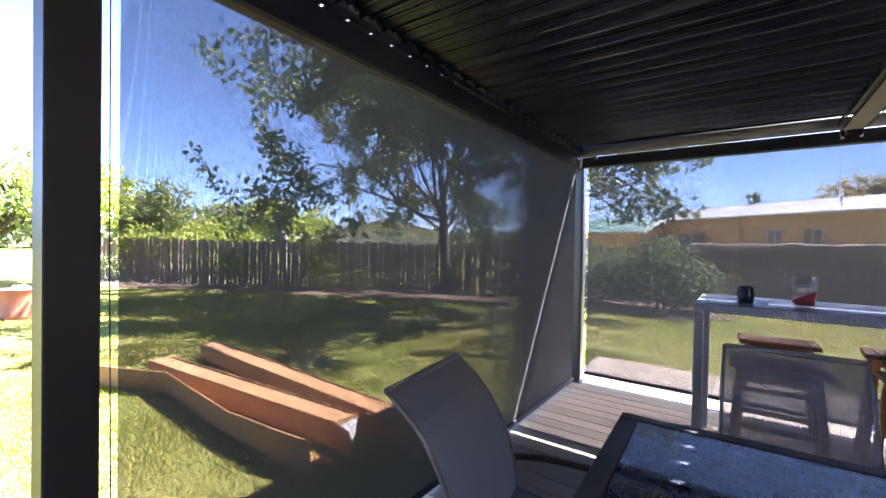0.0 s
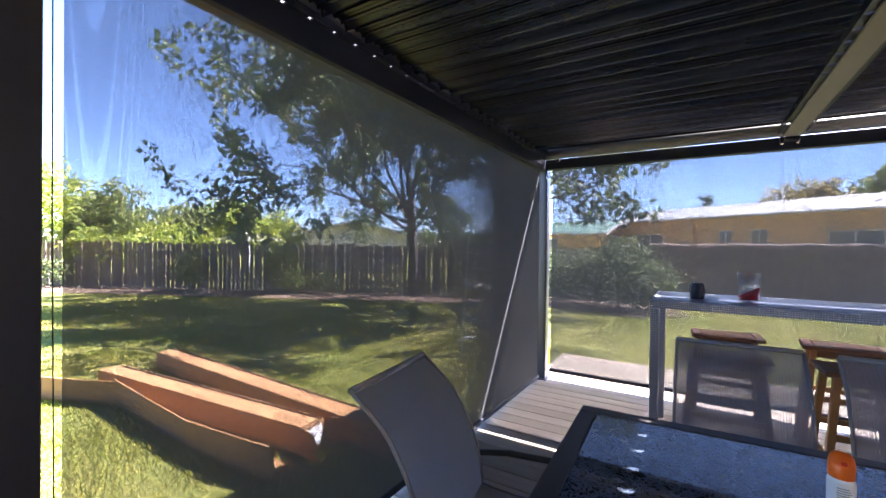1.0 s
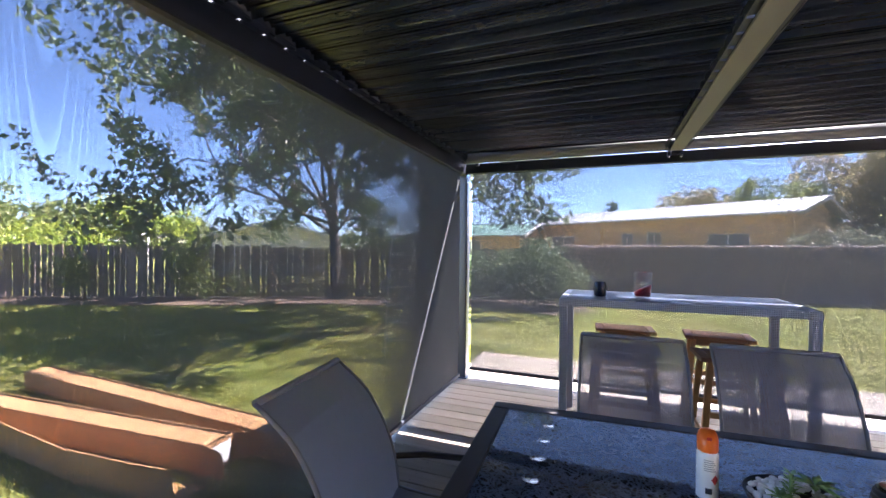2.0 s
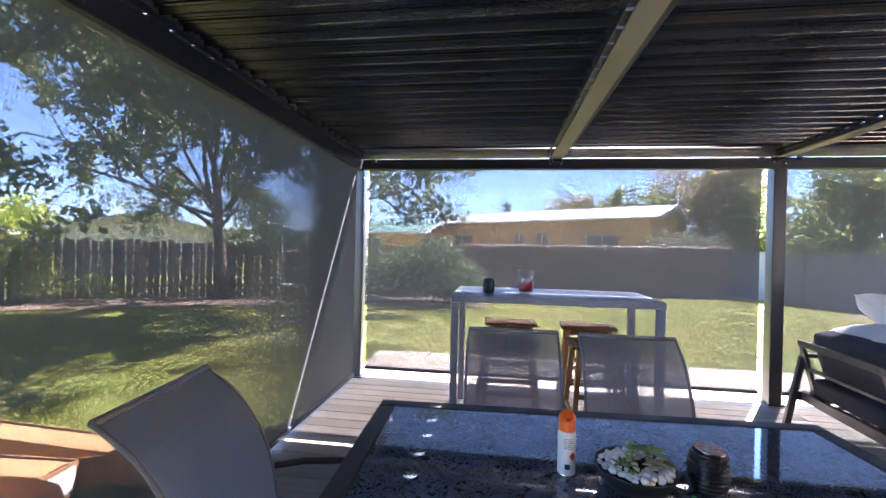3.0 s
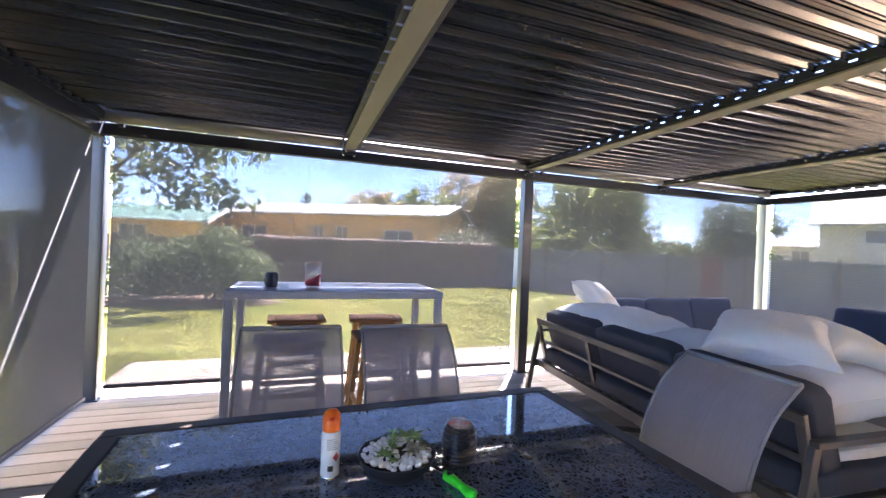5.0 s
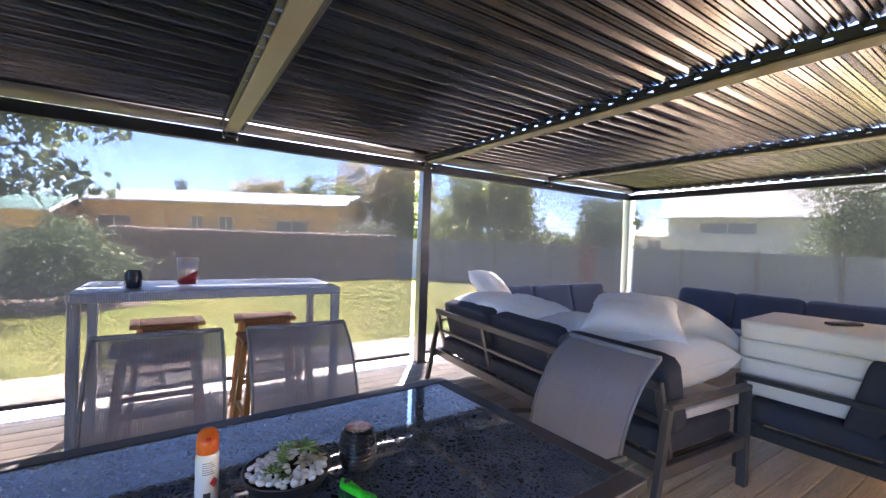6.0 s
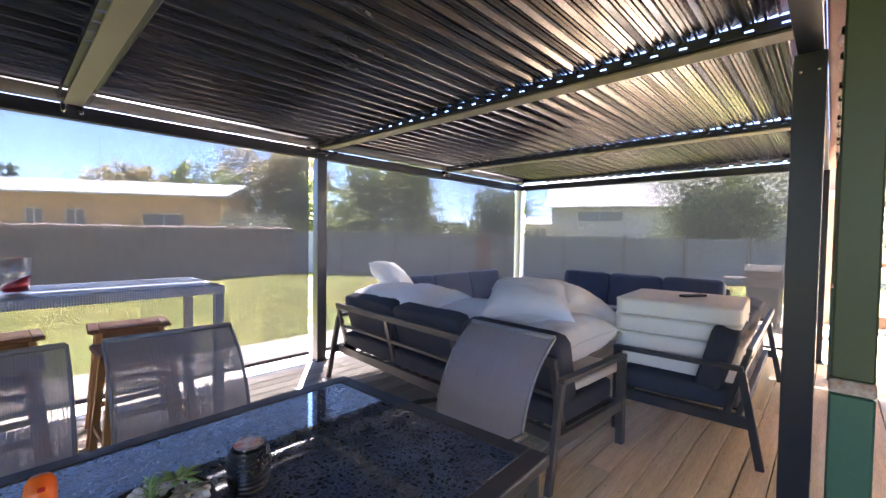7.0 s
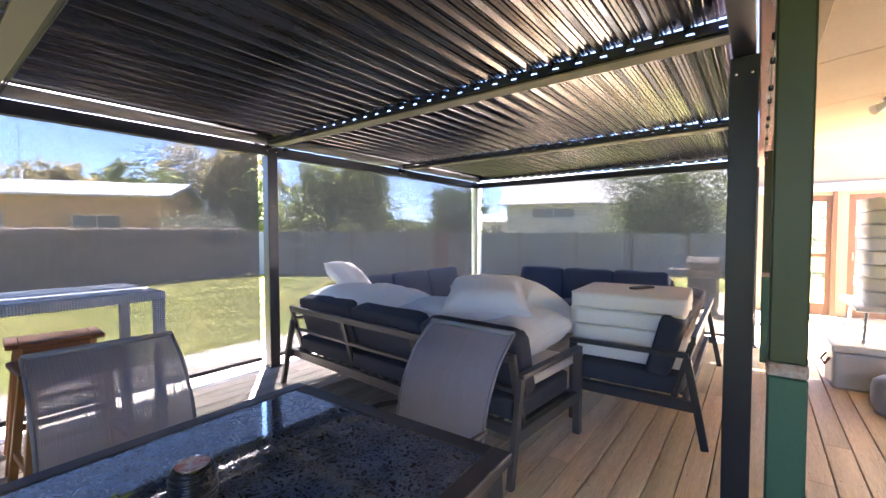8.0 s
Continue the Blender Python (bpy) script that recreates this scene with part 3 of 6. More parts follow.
s4 = screen(pose(XR, 1.06, 0, 0, 0, 90), 3.79, 0.075, 2.215, "charcoal mesh screen drawn down at the end of the lounge", 0.85, 0.06)

def roller(a, b, r, mt, par):
    bm = bmesh.new()
    tube(bm, [a, b], r, 20)
    part("roller_tube", bm, mt, par, "roller tube")
for s, x0, x1 in ((s2, XL + 0.01, XM - 0.03), (s3, XM + 0.03, XR - 0.06)):
    inv = s.matrix_basis.inverted()
    roller(inv @ Vector((x0, 4.875, 2.362)), inv @ Vector((x1, 4.875, 2.362)), 0.054, M_TUBE, s)
inv = s1.matrix_basis.inverted()
roller(inv @ Vector((XL + 0.05, 1.02, 2.372)), inv @ Vector((XL + 0.05, 4.83, 2.372)), 0.034, M_CHAR, s1)
inv = s4.matrix_basis.inverted()
roller(inv @ Vector((7.005, 1.02, 2.374)), inv @ Vector((7.005, 4.83, 2.374)), 0.040, M_CHAR, s4)
# cords
cd2 = thing("pull_cord", pose(0, 0, 0), "fine dark pull cord hanging beside the pergola post", "cord")
part("cord", tube(bmesh.new(), [(XL + 0.01, 1.005, 2.2), (XL + 0.005, 1.008, 1.4), (XL + 0.012, 1.012, 0.7), (XL, 1.018, 0.05)], 0.0018, 5), M_WIRE, cd2)

# ---- verandah of the house ----
vr = thing("verandah_roof", pose(0, 0, 0), "cream raked verandah ceiling with red-brown fascia", "roof", kind="structure")
def cz(y):
    return 2.42 + (0.78 - y) * 0.105
for i in range(8):      # ceiling sheets with open joints
    xa, xb = -1.9 + i * 1.215, -1.9 + (i + 1) * 1.215 - 0.008
    bm = bmesh.new()
    v = [bm.verts.new(p) for p in ((xa, 0.74, cz(0.74)), (xb, 0.74, cz(0.74)), (xb, -1.9, cz(-1.9)), (xa, -1.9, cz(-1.9)),
                                   (xa, 0.74, cz(0.74) + 0.008), (xb, 0.74, cz(0.74) + 0.008), (xb, -1.9, cz(-1.9) + 0.008), (xa, -1.9, cz(-1.9) + 0.008))]
    for q in ((0, 1, 2, 3), (7, 6, 5, 4), (0, 4, 5, 1), (1, 5, 6, 2), (2, 6, 7, 3), (3, 7, 4, 0)):
        bm.faces.new([v[j] for j in q])
    part("ceiling_sheet", bm, M_SOFFIT, vr)
bm = bmesh.new()
v = [bm.verts.new(p) for p in ((-2.0, 0.78, 2.44), (7.9, 0.78, 2.44), (7.9, -2.4, 2.78), (-2.0, -2.4, 2.78), (-2.0, 0.78, 2.5), (7.9, 0.78, 2.5), (7.9, -2.4, 2.86), (-2.0, -2.4, 2.86))]
for q in ((0, 1, 2, 3), (7, 6, 5, 4), (0, 4, 5, 1), (1, 5, 6, 2), (2, 6, 7, 3), (3, 7, 4, 0)):
    bm.faces.new([v[j] for j in q])
part("roof_sheet", bm, M_ROOFW, vr)
part("fascia", bbox(-2.0, 7.85, 0.742, 0.782, 2.30, 2.435, 0.004, 1), M_REDWOOD, vr, "red-brown timber fascia")
part("gutter", bbox(-2.0, 7.85, 0.784, 0.892, 2.315, 2.43, 0.012, 2), M_REDWOOD, vr, "red-brown gutter")
part("verandah_beam", bbox(-2.0, 7.85, 0.66, 0.738, 2.28, 2.415, 0.004, 1), M_SOFFIT, vr)
for i, x in enumerate((-1.50, 2.50, 6.40)):
    gp = thing("verandah_post", pose(x, 0.79, 0), "green painted square timber verandah post with a worn joint", "post", "green posts along the verandah")
    part("lower_post", bbox(-0.052, 0.052, -0.052, 0.052, 0.0, 0.93, 0.006, 1), M_GREEN_L, gp, "mint green lower length")
    part("joint", bbox(-0.0535, 0.0535, -0.0535, 0.0535, 0.931, 0.975, 0.008, 2), M_PATCH, gp, "bare chipped joint")
    part("upper_post", bbox(-0.05, 0.05, -0.05, 0.05, 0.976, 2.279, 0.006, 1), M_GREEN, gp)
# string of clear bulbs along the fascia
sl = thing("string_lights", pose(0, 0, 0), "string of clear glass bulbs under the red-brown fascia", "string lights")
pts = []
for i in range(49):
    x = 1.9 + i * 0.1
    pts.append((x, 0.835, 2.285 - 0.05 * abs(math.sin(i * math.pi / 8)) ))
part("cable", tube(bmesh.new(), pts, 0.004, 5), M_WIRE, sl)
bulb = finish("bulb", lathe([(0, -0.075), (0.014, -0.072), (0.026, -0.055), (0.028, -0.042), (0.018, -0.02), (0.012, -0.012)], 12), M_CLEAR)
cap = finish("socket", lathe([(0.012, -0.014), (0.014, -0.004), (0.012, 0.014), (0, 0.016)], 8), M_BLACKP)
for i in range(3, 48, 4):
    b = part("bulb", bulb, M_CLEAR, sl, "", pose(*pts[i]))
    part("socket", cap, M_BLACKP, b)
sl2 = thing("string_lights", pose(0, 0, 0), "clear glass bulbs hanging down a verandah post", "string lights")
pts2 = [(-1.435, 0.80 + 0.01 * math.sin(i), 2.27 - i * 0.18) for i in range(11)]
part("cable", tube(bmesh.new(), pts2, 0.004, 5), M_WIRE, sl2)
for i in (1, 4, 7):
    b = part("bulb", bulb, M_CLEAR, sl2, "", pose(pts2[i][0] + 0.012, pts2[i][1] + 0.02, pts2[i][2], 0, 60, 0))
    part("socket", cap, M_BLACKP, b)

# house walls that close the verandah
def wall_xz(name, x0, x1, y0, y1, z0, z1, mt, label, holes=()):
    """A wall along x from which upright openings (xa, xb, za, zb) are left out."""
    bm = bmesh.new()
    xs = sorted({x0, x1, *[h[0] for h in holes], *[h[1] for h in holes]})
    for a, b in zip(xs, xs[1:]):
        spans, z = [], z0
        for h in sorted([h for h in holes if h[0] <= a and h[1] >= b], key=lambda q: q[2]):
            spans.append((z, h[2]))
            z = h[3]
        spans.append((z, z1))
        for za, zb in spans:
            if zb - za > 0.001:
                mbox(bm, a, b, y0, y1, za, zb)
    return solid(name, bm, mt, label, "wall", kind="structure")
# Unseen closing wall, kept near white to bounce fill under the pergola.
wall_xz("wall_house", -2.0, 10.4, -2.1, -1.9, -0.3, 3.1, M_FILLWALL, "pale house wall out of view behind the verandah, bouncing light inward")
bm = bmesh.new()
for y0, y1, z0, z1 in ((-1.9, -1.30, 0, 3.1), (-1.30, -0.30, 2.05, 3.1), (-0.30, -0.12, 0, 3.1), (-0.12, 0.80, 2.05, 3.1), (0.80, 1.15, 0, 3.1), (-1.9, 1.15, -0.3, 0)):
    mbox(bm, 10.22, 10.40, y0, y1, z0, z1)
solid("wall_end", bm, M_HOUSEW, "cream wall, darkened against glare, at the end of the verandah with door openings", "wall", kind="structure")
def end_door(y0, y1, name, pane_m, pane_label):
    d = thing(name, pose(10.25, y0 + 0.001, 0), "stained timber glazed door at the verandah's end", "door", kind="structure")
    w = y1 - y0 - 0.002
    for a, b, c, e in ((0, 0.09, 0, 2.04), (w - 0.09, w, 0, 2.04), (0.09, w - 0.09, 1.93, 2.04), (0.09, w - 0.09, 0, 0.2), (0.09, w - 0.09, 0.98, 1.06)):
        part("door_rail", bbox(0, 0.04, a, b, c + 0.006, e, 0.004, 1), M_DOORW, d)
    for c, e in ((0.2, 0.98), (1.06, 1.93)):
        part("pane", bbox(0.016, 0.022, 0.085, w - 0.085, c, e), pane_m, d, pane_label)
    part("door_handle", bbox(-0.03, 0.0, w - 0.07, w - 0.05, 0.95, 1.08, 0.004, 1), M_STEEL, d, "steel door handle")
    return d
end_door(-0.12, 0.80, "door_1", M_CLEAR, "clear glass pane")
end_door(-1.30, -0.30, "door_2", M_WINGLASS, "dim glass pane")
part("architrave", bbox(10.17, 10.218, -0.16, -0.10, 0, 2.1, 0.004, 1), M_DOORW, None, "stained timber door frame")["kind"] = "structure"
part("head_trim", bbox(10.15, 10.218, -1.8, 1.1, 2.1, 2.24, 0.004, 1), M_TUBE, None, "grey painted head trim")["kind"] = "structure"

# ---- fences ----
def along(a, b, s):
    a, b = Vector(a), Vector(b)
    d = (b - a).normalized()
    return a + d * s, math.degrees(math.atan2(d.y, d.x)), (b - a).length

fl = thing("fence_timber", pose(-20.6, 6.1, GZ, 0, 0, 25.8), "weathered grey-brown timber paling fence with gaps", "fence", kind="structure")
LEN = 21.8
rng = random.Random(4)
pal = [finish("paling", bbox(0, 0.145, -0.009, 0.009, 0.04, h, 0.003, 1), M_PALING) for h in (1.66, 1.70, 1.74, 1.68)]
n = int(LEN / 0.168)
for i in range(n):
    part("paling", pal[rng.randrange(4)], M_PALING, fl, "", pose(i * 0.168 + rng.uniform(-0.009, 0.009), -0.052 + rng.uniform(-0.004, 0.004), 0, 0, rng.uniform(-0.9, 0.9), rng.uniform(-2, 2)))
for z in (0.35, 1.30):
    part("rail", bbox(0, LEN, -0.04, 0.0, z, z + 0.09), M_PALING, fl)
for i in range(10):
    part("post", bbox(i * 2.4, i * 2.4 + 0.1, 0.002, 0.1, 0, 1.62, 0.005, 1), M_PALING, fl)

# brushwood fence
fb = thing("fence_brushwood", pose(-1.0, 16.4, GZ, 0, 0, 10.6), "thick brown brushwood fence", "fence", kind="structure")
BL = 10.7
bm = bmesh.new()
nseg = 90
ring = []
for i in range(nseg + 1):
    x = BL * i / nseg
    top = 1.86 + 0.05 * noise.noise(Vector((x * 1.3, 0, 0))) + 0.10 * x / BL
    ring.append([bm.verts.new((x, y + 0.03 * noise.noise(Vector((x * 3, z * 2, y * 9))), z)) for y, z in ((-0.1, 0), (-0.11, 0.6), (-0.1, 1.2), (-0.07, top - 0.05), (0, top), (0.07, top - 0.05), (0.1, 0))])
for a, b in zip(ring, ring[1:]):
    for j in range(6):
        bm.faces.new((a[j], b[j], b[j + 1], a[j + 1]))
part("brush_panel", bm, M_BRUSH, fb)
verts, faces = [], []
for i in range(3600):
    x, z0 = rng.uniform(0, BL), rng.uniform(0, 1.3)
    h = min(rng.uniform(0.4, 0.9), 1.99 - z0)
    y = -0.112 - rng.random() * 0.02
    lean = rng.uniform(-0.06, 0.06)
    w = rng.uniform(0.004, 0.009)
    b = len(verts)
    verts += [(x - w, y, z0), (x + w, y, z0), (x, y - w * 1.5, z0), (x - w * 0.6 + lean, y, z0 + h), (x + w * 0.6 + lean, y, z0 + h), (x + lean, y - w, z0 + h)]
    faces += [(b, b + 2, b + 5, b + 3), (b + 2, b + 1, b + 4, b + 5)]
tagged(part("brush_sticks", quick_mesh("brush_sticks", verts, faces, M_STICK), None, fb), kind="stuff")
part("wire", tube(bmesh.new(), [(0, -0.135, 1.35), (BL, -0.135, 1.42)], 0.004, 4), M_WIRE, fb)

# corrugated steel fence
fc = thing("fence_steel", pose(9.5, 18.3, GZ, 0, 0, -53.5), "grey corrugated steel fence between timber posts", "fence", kind="structure")
PAN, HT = 2.35, 1.66
line, z = [], -0.13
k = 0
while z < HT:
    line.append((0.019 * math.sin(k * math.pi / 2), z))
    z += 0.0205
    k += 1
panel = finish("steel_panel", extrude_x(line, 0.0, PAN, False), M_CORR)
for f in panel.polygons:
    f.use_smooth = True
for i in range(10):
    part("steel_panel", panel, M_CORR, fc, "", pose(i * PAN, 0, 0.14 - 0.014 * i))
    part("post", bbox(i * PAN - 0.05, i * PAN + 0.05, -0.11, -0.012, 0, 1.92 - 0.012 * i, 0.008, 1), M_POSTW, fc)
    part("cap_rail", bbox(i * PAN + 0.051, (i + 1) * PAN - 0.051, -0.02, 0.02, HT + 0.10 - 0.014 * i, HT + 0.135 - 0.014 * i, 0.004, 1), M_CORR, fc)
pil = thing("garden_pillar", pose(11.8, 9.4, GZ), "rust-red square brick pillar near the steel fence", "pillar")
for i in range(21):
    part("brick_course", bbox(-0.19 + 0.004 * (i % 2), 0.19, -0.19, 0.19 - 0.004 * (i % 2), i * 0.08, i * 0.08 + 0.074, 0.006, 1), M_RUST, pil)
part("capstone", bbox(-0.21, 0.21, -0.21, 0.21, 1.68, 1.73, 0.01, 1), M_RUST, pil)

# ---- neighbouring houses ----
def house(m, length, depth, base, eave, ridge, wall_m, roof_m, wins, label, overhang=0.5, gable=None):
    """A low gabled house; its long front lies along x at y = 0, the windows are (x0, x1, z0, z1)."""
    h = thing("house", m, label, "house")
    wl = bmesh.new()
    xs = sorted({0.0, length, *[w[0] for w in wins], *[w[1] for w in wins]})
    for a, b in zip(xs, xs[1:]):
        z = base
        for w in sorted([w for w in wins if w[0] <= a and w[1] >= b], key=lambda q: q[2]):
            mbox(wl, a, b, 0, 0.2, z, w[2])
            z = w[3]
        mbox(wl, a, b, 0, 0.2, z, eave)
    mbox(wl, 0, length, depth - 0.2, depth, base, eave)
    for xe in (0, length - 0.2):
        v = [wl.verts.new((x, y, zz)) for x in (xe, xe + 0.2) for y, zz in ((0.2, base), (depth - 0.2, base), (depth - 0.2, eave), (depth / 2, ridge - 0.08), (0.2, eave))]
        wl.faces.new(v[:5]), wl.faces.new(v[5:][::-1])
        for j in range(5):
            wl.faces.new((v[j], v[5 + j], v[5 + (j + 1) % 5], v[(j + 1) % 5]))
    part("wall", wl, wall_m, h)
    rise = (ridge - eave) / (depth / 2)
    for s in (0, 1):
        bm = bmesh.new()
        ys = (-overhang, depth / 2) if s == 0 else (depth + overhang, depth / 2)
        zs = (eave - rise * overhang, ridge)
        v = [bm.verts.new((x, y, zz + t)) for t in (0, 0.08) for x, (y, zz) in ((-overhang, (ys[0], zs[0])), (length + overhang, (ys[0], zs[0])), (length + overhang, (ys[1], zs[1])), (-overhang, (ys[1], zs[1])))]
        for q in ((0, 1, 2, 3), (7, 6, 5, 4), (0, 4, 5, 1), (1, 5, 6, 2), (2, 6, 7, 3), (3, 7, 4, 0)):
            bm.faces.new([v[j] for j in q])
        nr = int(length / 0.6)
        for i in range(nr):     # standing ribs of the roof sheets
            x = -overhang + (i + 0.5) * (length + 2 * overhang) / nr
            rb = bmesh.new()
            beam_between(rb, (x, ys[0], zs[0] + 0.095), (x, ys[1], zs[1] + 0.095), 0.05, 0.03)
            part("roof_rib", rb, roof_m, h)
        part("roof", bm, roof_m, h)
    part("gutter", bbox(-overhang, length + overhang, -overhang - 0.1, -overhang, eave - rise * overhang - 0.05, eave - rise * overhang + 0.07, 0.02, 1), M_FASCIA, h)
    for xe in (-overhang - 0.03, length + overhang):
        for yy in (-overhang, depth + overhang):
            bm = bmesh.new()
            beam_between(bm, (xe + 0.015, yy, eave - rise * overhang + 0.0), (xe + 0.015, depth / 2, ridge + 0.0), 0.03, 0.18)
            part("bargeboard", bm, M_FASCIA, h)
    for x0, x1, z0, z1 in wins:
        w = part("window", bbox(x0 + 0.02, x1 - 0.02, 0.09, 0.12, z0 + 0.02, z1 - 0.02), M_WINGLASS, h, "dim glass with pale frame")
        for a, b, c, e in ((x0, x0 + 0.06, z0, z1), (x1 - 0.06, x1, z0, z1), (x0, x1, z1 - 0.06, z1), (x0, x1, z0, z0 + 0.06), ((x0 + x1) / 2 - 0.03, (x0 + x1) / 2 + 0.03, z0, z1)):
            part("frame", bbox(a, b, 0.03, 0.088, c, e), M_FASCIA, w)
        part("sill", bbox(x0 - 0.05, x1 + 0.05, -0.05, 0.02, z0 - 0.06, z0), wall_m, w)
        part("curtain", bbox(x0 + 0.06, x0 + (x1 - x0) * 0.35, 0.14, 0.16, z0 + 0.05, z1 - 0.05), M_CURTAIN, w)
    return h

hw = [(12.0, 14.0, 1.2, 2.35), (8.6, 9.5, 1.5, 2.5), (6.9, 7.7, 1.55, 2.5), (1.2, 3.3, 1.3, 2.4)]
h1 = house(pose(-4.2, 33.6, 0, 0, 0, -34.7), 15.7, 7.0, GZ, 3.36, 4.22, M_ORANGE, M_ROOFW, hw, "apricot brick house with a long pale steel roof")
part("downpipe", tube(bmesh.new(), [(5.2, -0.09, GZ), (5.2, -0.09, 2.9)], 0.05, 8), M_ORANGE, h1)
part("pier", bbox(4.6, 5.6, -0.35, 0.0, GZ, 2.9), M_ORANGE, h1)
part("vent_pipe", tube(bmesh.new(), [(9.2, 2.0, 3.4), (9.2, 2.0, 4.6)], 0.05, 8), M_FASCIA, h1, "thin pale roof vent pipe")
part("antenna", tube(bmesh.new(), [(8.0, 4.2, 3.9), (8.0, 4.2, 7.2)], 0.025, 6), M_STEEL, h1, "thin aerial mast")
house(pose(-12.2, 29.2, 0, 0, 0, -6), 7.4, 7.0, GZ, 2.4, 3.25, M_ORANGE, M_ROOFG, [(3.2, 4.6, 1.0, 2.0)], "low house with a dark green steel roof")
house(pose(-15.3, 21.9, 0, 0, 0, 130), 8.0, 6.4, GZ, 2.05, 2.85, M_WHITEWALL, M_ROOFT, [(2.0, 3.4, 1.1, 1.7), (5.8, 7.2, 1.1, 1.7)], "white house with a grey tiled gable roof")
house(pose(27.93, 15.63, 0, 0, 0, -66), 15.0, 8.0, GZ, 3.75, 6.1, M_WHITEWALL, M_ROOFC, [(1.75, 4.75, 2.5, 3.25), (9.0, 11.0, 1.5, 2.6)], "white house with a pale steel roof and narrow window", 0.45)
house(pose(31.6, 20.6, 0, 0, 0, -60), 4.6, 5.0, GZ, 2.5, 3.1, M_WHITEWALL, M_ROOFC, [(1.2, 2.2, 1.2, 2.2), (3.2, 4.0, 1.2, 2.2)], "low white outbuilding with a pale roof behind the fence", 0.4)

# ---- dining table ----
TROT = 2.3
tb = thing("dining_table", pose(0.93, 1.935, 0, 0, 0, TROT), "dark outdoor dining table with a marbled glass top", "table")
TL, TW, TZ = 1.74, 1.04, 0.74
part("glass_top", bbox(-TL / 2 + 0.068, TL / 2 - 0.068, -TW / 2 + 0.068, TW / 2 - 0.068, TZ - 0.008, TZ - 0.001, 0.0015, 1), M_MARBLE, tb, "polished dark glass with pale marble veins")
for a, b, c, e in ((-TL / 2, TL / 2, -TW / 2, -TW / 2 + 0.066), (-TL / 2, TL / 2, TW / 2 - 0.066, TW / 2), (-TL / 2, -TL / 2 + 0.066, -TW / 2 + 0.067, TW / 2 - 0.067), (TL / 2 - 0.066, TL / 2, -TW / 2 + 0.067, TW / 2 - 0.067)):
    part("frame_rail", bbox(a, b, c, e, TZ - 0.035, TZ + 0.002, 0.006, 2), M_TABLEFRAME, tb)
for sx in (-1, 1):
    for sy in (-1, 1):
        part("leg", bar((sx * (TL / 2 - 0.045), sy * (TW / 2 - 0.045), TZ - 0.036), (sx * (TL / 2 - 0.03), sy * (TW / 2 - 0.03), 0.0), 0.05, 0.05, bev=0.008), M_TABLEFRAME, tb)
for sy in (-1, 1):
    part("apron", bbox(-TL / 2 + 0.08, TL / 2 - 0.08, sy * (TW / 2 - 0.04) - 0.012, sy * (TW / 2 - 0.04) + 0.012, TZ - 0.085, TZ - 0.036), M_TABLEFRAME, tb)
part("under_tray", bbox(-TL / 2 + 0.067, TL / 2 - 0.067, -TW / 2 + 0.067, TW / 2 - 0.067, TZ - 0.02, TZ - 0.009), M_TABLEFRAME, tb)

# ---- sling chairs ----
def sling_curve():
    """Side line of the sling, (depth, height), from the top roll of the back to the seat's front roll."""
    pts = []
    for i in range(27):
        t = i / 26
        if t < 0.58:
            u = t / 0.58
            pts.append((0.285 - 0.235 * u - 0.055 * math.sin(u * math.pi) + (0.045 * max(0, 0.22 - u) / 0.22), 0.925 - 0.50 * u - 0.03 * max(0, 0.12 - u)))
        else:
            u = (t - 0.58) / 0.42
            pts.append((0.05 - 0.46 * u, 0.425 - 0.03 * math.sin(u * math.pi) + 0.035 * u - 0.05 * max(0, u - 0.85) / 0.15))
    return pts

